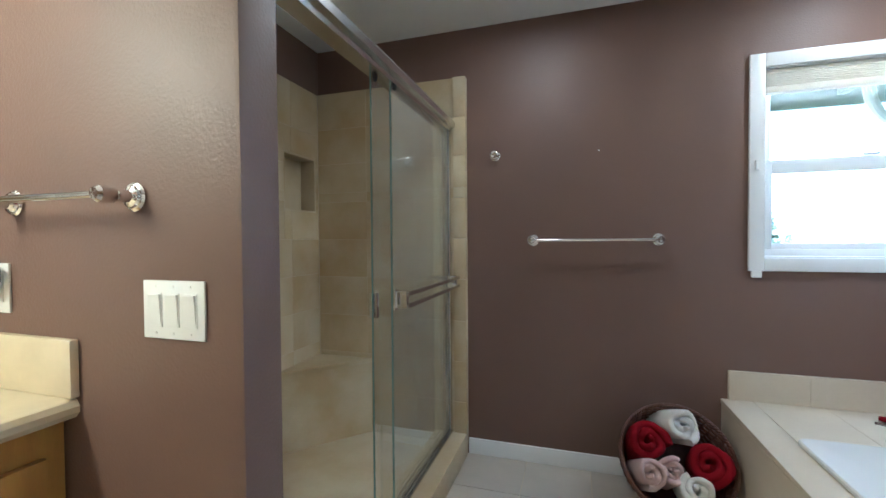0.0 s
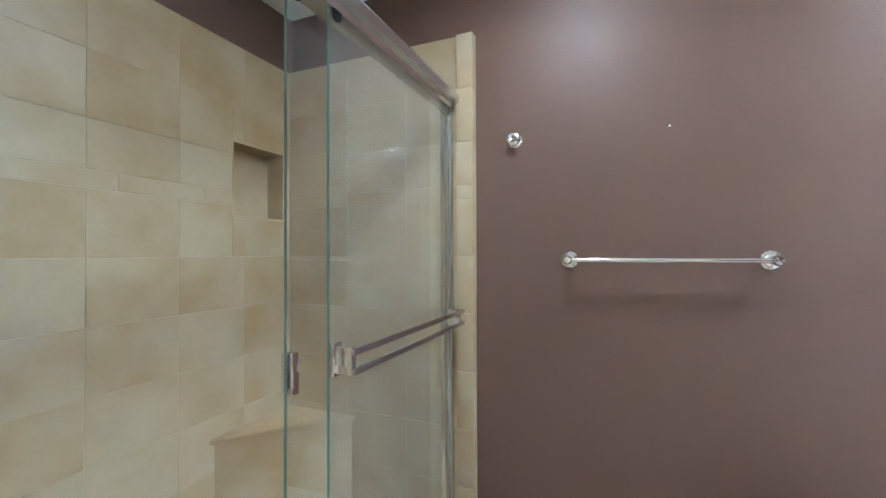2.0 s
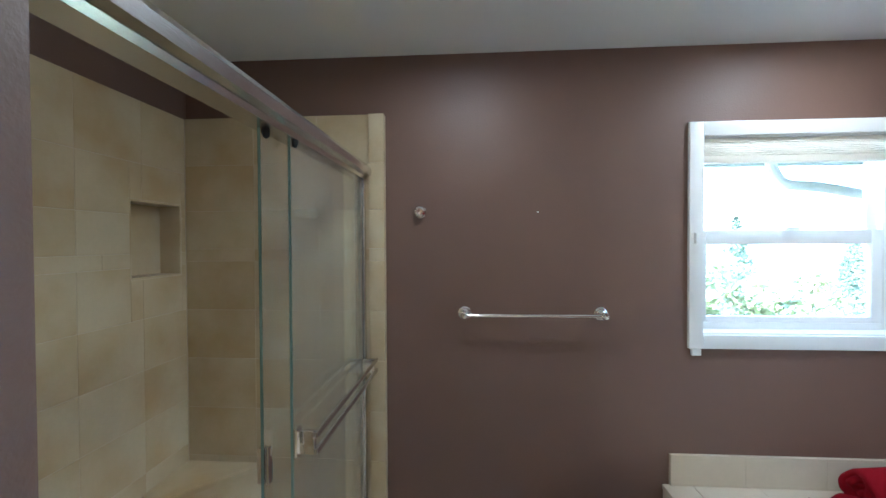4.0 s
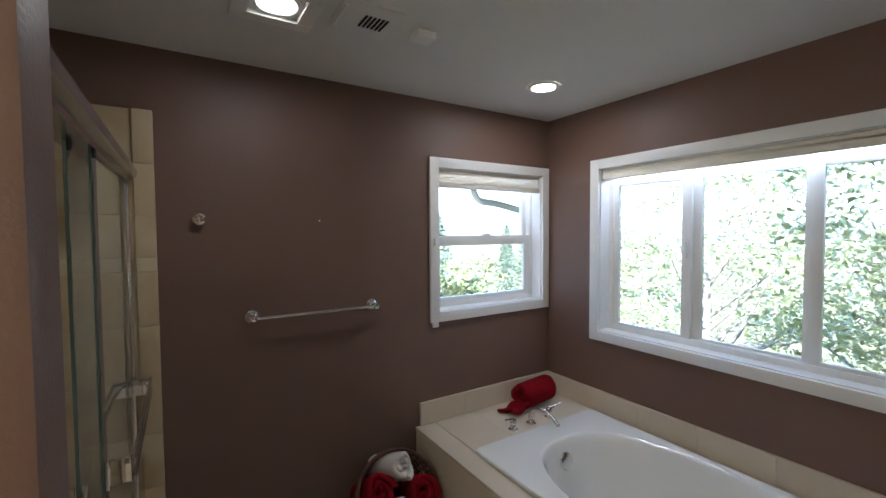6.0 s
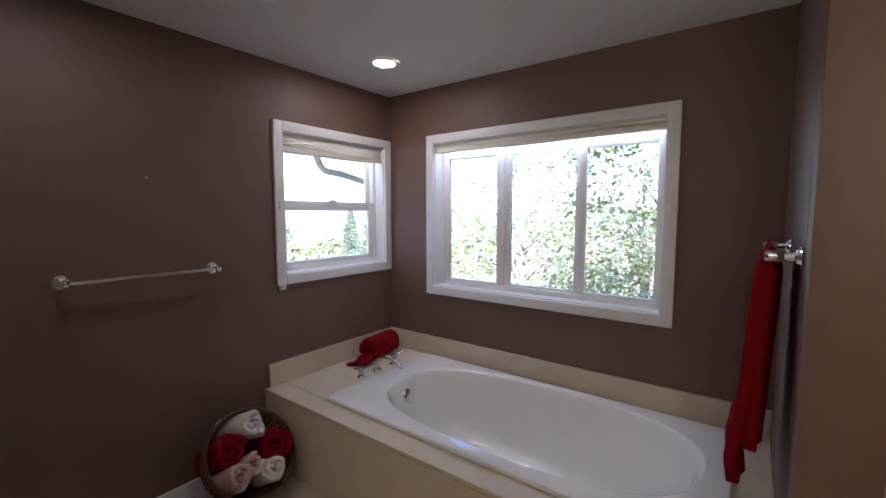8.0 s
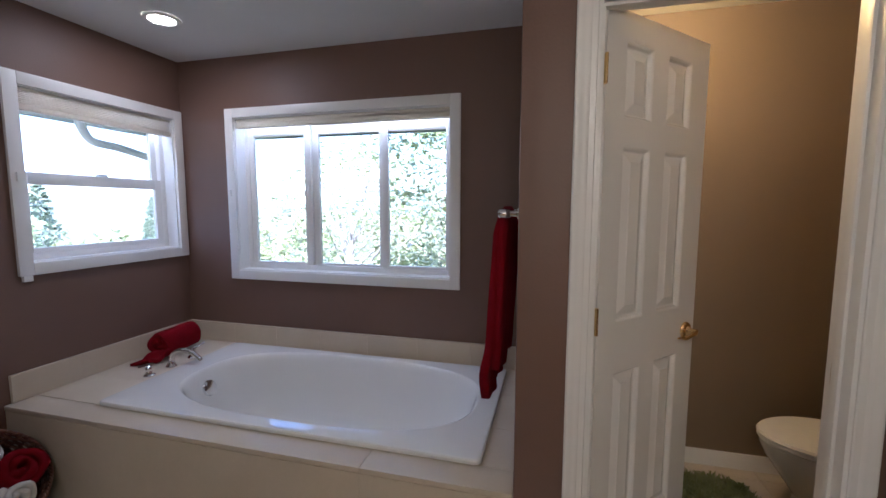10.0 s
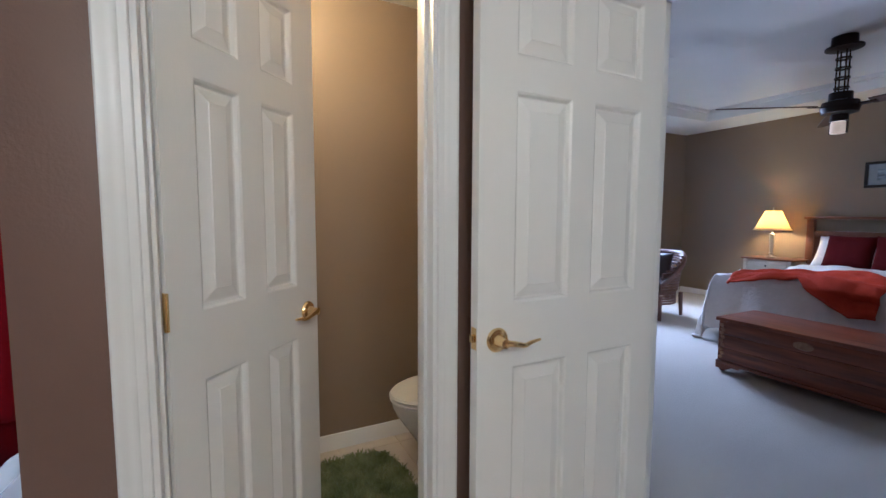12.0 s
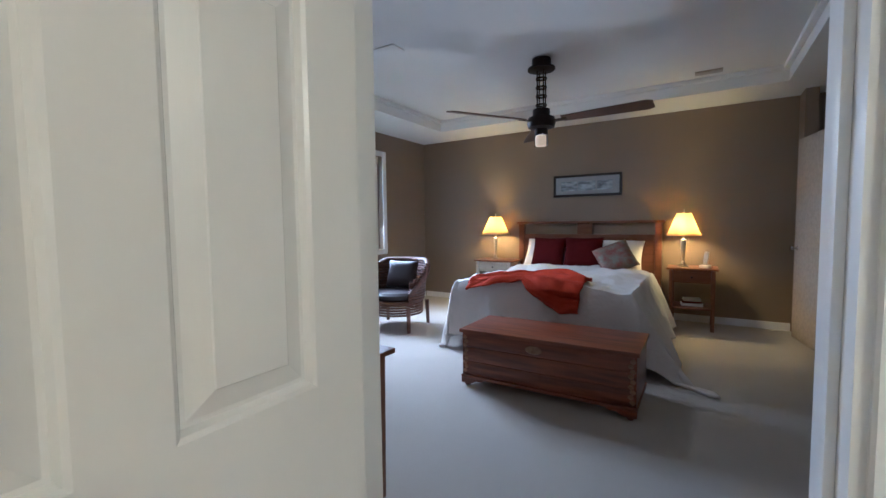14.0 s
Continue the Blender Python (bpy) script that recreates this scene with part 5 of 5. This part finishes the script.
part("cover", box(-0.12, 0.12, -0.06, 0.06, -0.012, -0.001, 0.003), PEWTER, sd)
sd = thing("ceiling_register", (2.35, -4.2, BT), 0, "white ceiling register in the tray", "vent")
part("cover", box(-0.15, 0.15, -0.08, 0.08, -0.010, -0.001, 0.003), CEILING, sd)

# ---- wicker chair ----
cr = thing("wicker_chair", (3.16, -5.33, 0), 10, "dark wicker barrel chair with leather seat cushion", "chair")
for x in (-0.29, 0.29):
    for y in (-0.28, 0.27):
        part("leg", tube([(x, y, 0), (x * 0.97, y * 0.96, 0.30)], [0.022, 0.026], 10), WICKER, cr)
for z in (0.19, 0.22, 0.25, 0.28, 0.31):
    b = bmesh.new()
    tube([(0.31 * math.cos(a) * (1.0), 0.31 * math.sin(a), z) for a in [2 * math.pi * k / 40 for k in range(40)]], 0.012, 6, b, closed=True)
    part("apron_weaver", b, WICKER, cr)
part("seat_base", lathe([(0.0, 0.32), (0.31, 0.32), (0.32, 0.335), (0.31, 0.35), (0.0, 0.35)], 36, cap=False), WICKER, cr)
part("seat_cushion", lathe([(0.0, 0.351), (0.27, 0.351), (0.30, 0.375), (0.30, 0.42), (0.27, 0.445), (0.0, 0.45)], 36, cap=False), LEATHER, cr, "dark brown leather cushion")
for row in range(13):
    z = 0.36 + row * 0.034
    sp = radians(128 - max(row - 6, 0) * 9)
    pts = []
    for k in range(49):
        a = -math.pi / 2 - sp + 2 * sp * k / 48
        r = 0.325 + 0.05 * row / 12 + 0.006 * math.sin(k * math.pi / 1.0 + row * math.pi)
        pts.append((r * math.cos(a), r * math.sin(a), z))
    part("woven_strand", tube(pts, 0.0175, 6), WICKER, cr)
pts = []
for k in range(41):
    s = k / 40 * 2 - 1
    a = -math.pi / 2 + s * radians(130)
    zz = 0.80 - 0.36 * max(abs(s) - 0.35, 0) ** 1.3 / 0.57
    pts.append((0.385 * math.cos(a), 0.385 * math.sin(a), zz))
part("arm_roll", tube(pts, 0.032, 10), WICKER, cr)
cushion("chair_cushion", 0.42, 0.36, 0.14, LEATHER, "dark brown leather back cushion on the wicker chair", pose(3.185, -5.472, 0.63, 70, 0, 190))

# ---- side table by the doorway ----
st = thing("side_table", (1.30, -2.57, 0), 0, "cherry wooden side table beside the doorway", "table")
part("top", box(-0.14, 0.55, -0.20, 0.55, 0.675, 0.70, 0.006), CHERRY, st)
for x in (-0.10, 0.48):
    for y in (-0.16, 0.48):
        part("leg", loft([[(x, y, 0), (x + 0.028, y, 0), (x + 0.028, y + 0.028, 0), (x, y + 0.028, 0)], [(x - 0.006, y - 0.006, 0.674), (x + 0.04, y - 0.006, 0.674), (x + 0.04, y + 0.04, 0.674), (x - 0.006, y + 0.04, 0.674)]], None, True, True), CHERRY, st)
part("apron", box(-0.10, 0.50, -0.15, 0.50, 0.60, 0.6745), CHERRY, st)

# ---- closet door, ajar in the corner ----
cd = thing("door_3", (-0.885, -7.0, 0.01), 100, "pale flush closet door standing open", "door", "", "structure")
part("leaf", box(0, 0.62, -0.0175, 0.0175, 0, 2.08, 0.002), LIGHTWOOD, cd)
part("knob", lathe([(0.0, 0), (0.02, 0), (0.01, 0.012), (0.012, 0.03), (0.026, 0.045), (0.022, 0.06), (0, 0.065)], 16, None, pose(0.06, -0.0175, 0.95, 90), cap=False), NICKEL, cd)


# ---- outside ----
GZ = -3.2
structure("ground", sheet(lambda u, v: ((u - 0.5) * 900, (v - 0.5) * 900, GZ - 0.012 * math.hypot((u - 0.5) * 900, (v - 0.5) * 900) + 1.2 * noise.noise((u * 60, v * 60, 2))), 120, 120), GROUND,
          "dry grassy hillside below the house")
# eaves over the two bathroom windows
for name, q in (("roof_eave_north", (-2.6, 2.55, YB + OUT, YB + OUT + 0.62)), ("roof_eave_east", (XW + OUT, XW + OUT + 0.62, -2.2, YB + OUT))):
    structure(name, box(q[0], q[1], q[2], q[3], 2.16, 2.19), SOFFIT, "pale green painted roof soffit")
b = box(-2.6, 2.55, YB + OUT + 0.62, YB + OUT + 0.65, 2.0, 2.24)
box(XW + OUT + 0.62, XW + OUT + 0.65, -2.2, YB + OUT + 0.62, 2.0, 2.24, 0, b)
structure("roof_fascia", b, SOFFIT, "pale green painted fascia board")
structure("roof", box(-4, 5, -8.5, 3.2, 2.95, 3.05), SIDING, "dark roof over the rooms")
for k in range(8):
    x = -2.2 + k * 0.6
    structure("rafter_tail_" + str(k + 1), box(x, x + 0.045, YB + OUT + 0.001, YB + OUT + 0.61, 2.06, 2.159), SOFFIT, "pale green rafter tail under the eave")
for k in range(7):
    y = -1.6 + k * 0.6
    structure("rafter_tail_" + str(k + 9), box(XW + OUT + 0.001, XW + OUT + 0.61, y, y + 0.045, 2.06, 2.159), SOFFIT, "pale green rafter tail under the eave")
g = thing("gutter_downspout", (0, 0, 0), 0, "grey painted downspout bending away under the eave", "downspout")
part("pipe", tube(curve_points([(1.50, 3.0, 2.15), (1.51, 3.0, 2.06), (1.53, 3.0, 1.97), (1.60, 3.0, 1.88), (1.80, 3.0, 1.855), (2.09, 3.0, 1.80), (2.6, 3.0, 1.71)], 6), 0.030, 12), GUTTER, g)


def leaf_cloud(centres, per, size, rnd, flat=0.6):
    """Many small leaves scattered round each clump centre (x, y, z, radius)."""
    verts, faces = [], []
    for cx, cy, cz, r in centres:
        for _ in range(per):
            d = Vector((rnd.gauss(0, 1), rnd.gauss(0, 1), rnd.gauss(0, flat))).normalized() * r * rnd.random() ** 0.45
            p = Vector((cx, cy, cz)) + d
            a = Vector((rnd.gauss(0, 1), rnd.gauss(0, 1), rnd.gauss(0, 0.6))).normalized()
            s = a.cross(Vector((rnd.gauss(0, 1), rnd.gauss(0, 1), rnd.gauss(0, 1)))).normalized()
            q = size * rnd.uniform(0.6, 1.3)
            n = len(verts)
            verts += [p - a * q, p + s * q * 0.45 + a * q * 0.1, p + a * q, p - s * q * 0.45 + a * q * 0.1]
            faces.append((n, n + 1, n + 2, n + 3))
    mesh = bpy.data.meshes.new("crown")
    mesh.from_pydata([tuple(v) for v in verts], [], faces)
    return mesh


def broadleaf(place, height, spread, seed, label, size=0.10, clumps=60, per=150, low=0.18):
    rnd = random.Random(seed)
    t = thing("tree", place, rnd.uniform(0, 360), label, "tree", "garden trees")
    lean = Vector((rnd.uniform(-0.3, 0.3), rnd.uniform(-0.3, 0.3), 0))
    trunk = [Vector((0, 0, -0.4)) + lean * (k / 6) ** 1.5 + Vector((0, 0, height * 0.85 * k / 6)) + Vector((rnd.uniform(-0.06, 0.06), rnd.uniform(-0.06, 0.06), 0)) for k in range(7)]
    b = tube(trunk, [0.16 * (1 - 0.85 * k / 6) * height / 7 for k in range(7)], 9)
    centres = []
    for k in range(clumps):
        f = low + (1 - low) * rnd.random()
        i = min(int(f * 0.9 * 6), 5)
        base = trunk[i].lerp(trunk[i + 1], rnd.random())
        a = rnd.uniform(0, 2 * math.pi)
        far = spread * math.sqrt(max(1 - (2 * f - 0.95) ** 2, 0.08)) * rnd.uniform(0.35, 1.05)
        tip = Vector((far * math.cos(a), far * math.sin(a), height * f + rnd.uniform(-0.2, 0.3)))
        if k % 3 == 0:
            tube([base, base.lerp(tip, 0.5) + Vector((0, 0, -0.15)), tip], [0.035, 0.022, 0.008], 5, b)
        centres.append((tip.x, tip.y, tip.z, rnd.uniform(0.35, 0.75) * spread / 2.6))
    part("trunk", b, BARK, t)
    m = leaf_cloud(centres, per, size, rnd)
    m.materials.append(LEAF)
    c = new("crown", m)
    c.parent = t
    return t


def conifer(place, height, seed, label):
    rnd = random.Random(seed)
    t = thing("conifer_tree", place, rnd.uniform(0, 360), label, "tree", "hillside conifers")
    part("trunk", tube([(0, 0, -1), (0, 0, height)], [0.02 * height, 0.01], 8), BARK, t)
    centres = []
    for k in range(70):
        f = (k + 0.5) / 70
        a = k * 2.4
        r = (1 - f) * height * 0.21 * rnd.uniform(0.55, 1.05) + 0.1
        centres.append((r * math.cos(a), r * math.sin(a), height * (0.10 + 0.9 * f) - 0.1 * r, 0.09 * height * (1.1 - f)))
    m = leaf_cloud(centres, 46, 0.020 * height, rnd, 0.35)
    m.materials.append(NEEDLE)
    c = new("crown", m)
    c.parent = t
    return t


for x, y, h, s, sd_, n in ((6.6, 0.5, 7.2, 2.2, 11, 130), (7.6, 4.0, 6.2, 2.4, 12, 60), (9.6, 1.9, 7.4, 2.6, 13, 70), (6.8, -2.8, 8.0, 2.6, 14, 130), (11.5, 6.0, 6.4, 2.8, 15, 70), (10.5, -1.6, 8.4, 2.8, 16, 90)):
    broadleaf((x, y, GZ - 0.2), h, s, sd_, "leafy garden tree in bright sun", 0.055, 80, int(n * 1.6))
rnd = random.Random(3)
for k in range(18):
    x, y = -14 + k * 3.0 + rnd.uniform(-1, 1), 26 + rnd.uniform(0, 16)
    conifer((x, y, GZ - 1.2), rnd.uniform(4.5, 8.0), 40 + k, "dark conifer on the hillside below")
for k in range(9):
    broadleaf((2 + k * 3.4 + rnd.uniform(-1, 1), 17 + rnd.uniform(0, 6), GZ - 0.8), rnd.uniform(3.6, 5.2), 2.2, 70 + k, "leafy tree on the hillside below", 0.16, 40, 90)
for k, (x, y) in enumerate(((14, -9), (16, -5), (15, -3))):
    broadleaf((x, y, GZ - 0.2), 6.5, 2.6, 90 + k, "leafy tree outside the bedroom", 0.16, 40, 90)


# ---- tiles ----
TILE_MESH = {}


def tile(parent, mat, size, place, basis, name="tile"):
    """One tile with eased edges; size along the wall, up and out of it; alike tiles share a mesh."""
    key = (mat.name, *(round(s, 3) for s in size))
    if key not in TILE_MESH:
        w, h, d = size
        e = 0.0010
        own = loft([[(0, 0, 0), (w, 0, 0), (w, h, 0), (0, h, 0)], [(0, 0, d - e), (w, 0, d - e), (w, h, d - e), (0, h, d - e)], [(e, e, d), (w - e, e, d), (w - e, h - e, d), (e, h - e, d)]])
        TILE_MESH[key] = mesh_of(name, own, mat)
    ob = new(name, TILE_MESH[key])
    ob.parent = parent
    ob.matrix_world = Matrix.Translation(place) @ basis
    return ob


def facing(u, n):
    """Axes of a tiled face: u along it, z up, n out of it."""
    u, n = Vector(u), Vector(n)
    v = n.cross(u)
    return Matrix(((u.x, v.x, n.x, 0), (u.y, v.y, n.y, 0), (u.z, v.z, n.z, 0), (0, 0, 0, 1)))


G = 0.0014
ROWS_Z = [0.056, 0.155, 0.37, 0.585, 0.798, 1.013, 1.227, 1.442, 1.498, 1.656, 1.867, 2.125]
COLS_Y = [0.772, 0.835, 1.13, 1.426, 1.719, 2.011, 2.272]
ACC_Y = [0.772, 0.92, 1.22, 1.515, 1.82, 2.12, 2.272]
thick = 0.011
left_face = facing((0, 1, 0), (1, 0, 0))
structure("grout_bed_left", pour(box(XL, XL + 0.0135, 0.758, NY0, 0.05, 2.124), pour(box(XL, XL + 0.0135, NY1, 2.274, 0.05, 2.124), pour(box(XL, XL + 0.0135, NY0, NY1, 0.05, NZ0), box(XL, XL + 0.0135, NY0, NY1, NZ1, 2.124)))), GROUT, "sand grout behind the shower tiles")
wt = structure("tile_wall_left", box(XL, XL + 0.004, 0.759, 0.77, 0.05, 2.12), GROUT, "beige travertine shower wall tiles")
for r, (z0, z1) in enumerate(zip(ROWS_Z, ROWS_Z[1:])):
    cols = ACC_Y if r == 7 else COLS_Y
    for y0, y1 in zip(cols, cols[1:]):
        # tiles are cut round the niche
        pieces = [(y0, y1, z0, z1)]
        if y1 > NY0 and y0 < NY1 and z1 > NZ0 and z0 < NZ1:
            pieces = [(y0, NY0, z0, z1), (NY1, y1, z0, z1), (max(y0, NY0), min(y1, NY1), z0, NZ0), (max(y0, NY0), min(y1, NY1), NZ1, z1)]
        for a, c, p, q in pieces:
            if c - a > 0.012 and q - p > 0.012:
                tile(wt, TILE, (c - a - G, q - p - G, thick), (XL + 0.004, a + G / 2, p + G / 2), left_face)
# niche lining
b = box(XL - 0.094, XL - 0.086, NY0, NY1, NZ0, NZ1)
box(XL - 0.086, XL + 0.013, NY0, NY0 + 0.009, NZ0, NZ1, 0.002, b)
box(XL - 0.086, XL + 0.013, NY1 - 0.009, NY1, NZ0, NZ1, 0.002, b)
box(XL - 0.086, XL + 0.013, NY0 + 0.009, NY1 - 0.009, NZ0, NZ0 + 0.009, 0.002, b)
box(XL - 0.086, XL + 0.013, NY0 + 0.009, NY1 - 0.009, NZ1 - 0.009, NZ1, 0.002, b)
structure("niche_lining", b, TILE, "beige tiled shower niche")
# end wall of the shower, 35 mm proud of the painted wall
structure("grout_bed_end", box(XL, SX - 0.004, 2.2757, YB, 0.0, 2.125, 0.002), GROUT, "sand grout behind the shower end tiles")
we = structure("tile_wall_end", box(XL + 0.002, XL + 0.010, 2.276, 2.285, 0.06, 2.12), GROUT, "beige travertine shower end wall tiles")
end_face = facing((1, 0, 0), (0, -1, 0))
COLS_X = [XL + 0.016, -1.28, -0.977, -0.731]
ROWS_E = [0.056, 0.30, 0.53, 0.76, 0.995, 1.225, 1.455, 1.512, 1.69, 1.905, 2.127]
for z0, z1 in zip(ROWS_E, ROWS_E[1:]):
    for x0, x1 in zip(COLS_X, COLS_X[1:]):
        tile(we, TILE, (x1 - x0 - G, z1 - z0 - G, thick), (x0 + G / 2, 2.285, z0 + G / 2), end_face)
    b = box(0, 0.071, 0, 0.046, 0, z1 - z0 - 0.0006, 0.003)
    ob = new("edge_tile", mesh_of("edge_tile", b, TILE))
    ob.parent, ob.matrix_world = we, Matrix.Translation((-0.731, 2.261, z0 + G / 2))
# inside of the wing wall
ww = structure("tile_wall_wing", box(XL + 0.015, -0.70, 0.7585, 0.762, 0.056, 2.124), GROUT, "beige travertine tiles inside the wing wall")
wing = facing((-1, 0, 0), (0, 1, 0))
for z0, z1 in zip(ROWS_Z, ROWS_Z[1:]):
    for x0, x1 in zip(COLS_X, COLS_X[1:]):
        tile(ww, TILE, (x1 - x0 - G, z1 - z0 - G, 0.008), (x1 - G / 2, 0.762, z0 + G / 2), wing)

# tub deck, apron and splash tiles
apron = facing((0, -1, 0), (-1, 0, 0))
ys = [-0.135, 0.43, YB - 0.002]
for y0, y1 in zip(ys, ys[1:]):
    tile(deck, DECK, (y1 - y0 - 0.0007, DZ - 0.026, 0.010), (DX + 0.004, y1, 0.0), apron, "apron_tile")
up = Matrix.Identity(4)
x0d, x1d = 1.175 - HX + 0.012, 1.175 + HX - 0.012
y0d, y1d = 0.935 - HY + 0.012, 0.935 + HY - 0.012
for y0, y1 in zip(ys, ys[1:]):
    b = box(0, x0d - DX + 0.008, 0, y1 - y0 - 0.0007, 0, 0.022, 0.004)
    ob = new("deck_tile", mesh_of("deck_tile", b, DECK))
    ob.parent, ob.location = deck, (DX - 0.010, y0, DZ - 0.022)
for xa, xb in ((x0d, 1.0), (1.0, 1.34), (1.34, XW - 0.001)):
    for ya, yb in ((-0.136, y0d), (y1d, YB - 0.001)):
        tile(deck, DECK, (xb - xa - 0.0007, yb - ya, 0.022), (xa, ya, DZ - 0.022), up, "deck_tile")
for y0, y1 in zip(ys, ys[1:]):
    a, c = max(y0, y0d), min(y1, y1d)
    if c > a:
        tile(deck, DECK, (XW - 0.002 - x1d, c - a - 0.0007, 0.022), (x1d, a, DZ - 0.022), up, "deck_tile")
for xa, xb in ((0.620, 0.94), (0.94, 1.28), (1.28, XW - 0.02)):
    tile(deck, DECK, (xb - xa - 0.0007, 0.138, 0.018), (xa, YB - 0.001, DZ + 0.001), end_face, "splash_tile")
side = facing((0, -1, 0), (-1, 0, 0))
ys2 = [-0.136, 0.22, 0.56, 0.90, 1.24, 1.58, 1.92, YB - 0.002]
for y0, y1 in zip(ys2, ys2[1:]):
    tile(deck, DECK, (y1 - y0 - 0.0007, 0.138, 0.018), (XW - 0.001, y1, DZ + 0.001), side, "splash_tile")

# floor tiles
k = 0.33
for i in range(-6, 7):
    for j in range(-7, 9):
        x0, x1 = max(i * k, XL + 0.002), min((i + 1) * k, 1.733)
        y0, y1 = max(j * k, YD + 0.0), min((j + 1) * k, YB - 0.002)
        if x1 - x0 < 0.03 or y1 - y0 < 0.03 or (x0 > DX and y0 > -0.12) or (x1 < -0.82 and y0 > 0.68):
            continue
        tile(floor, FLOORT, (x1 - x0 - 0.004, y1 - y0 - 0.004, 0.005), (x0 + 0.002, y0 + 0.002, -0.0065), up, "floor_tile")
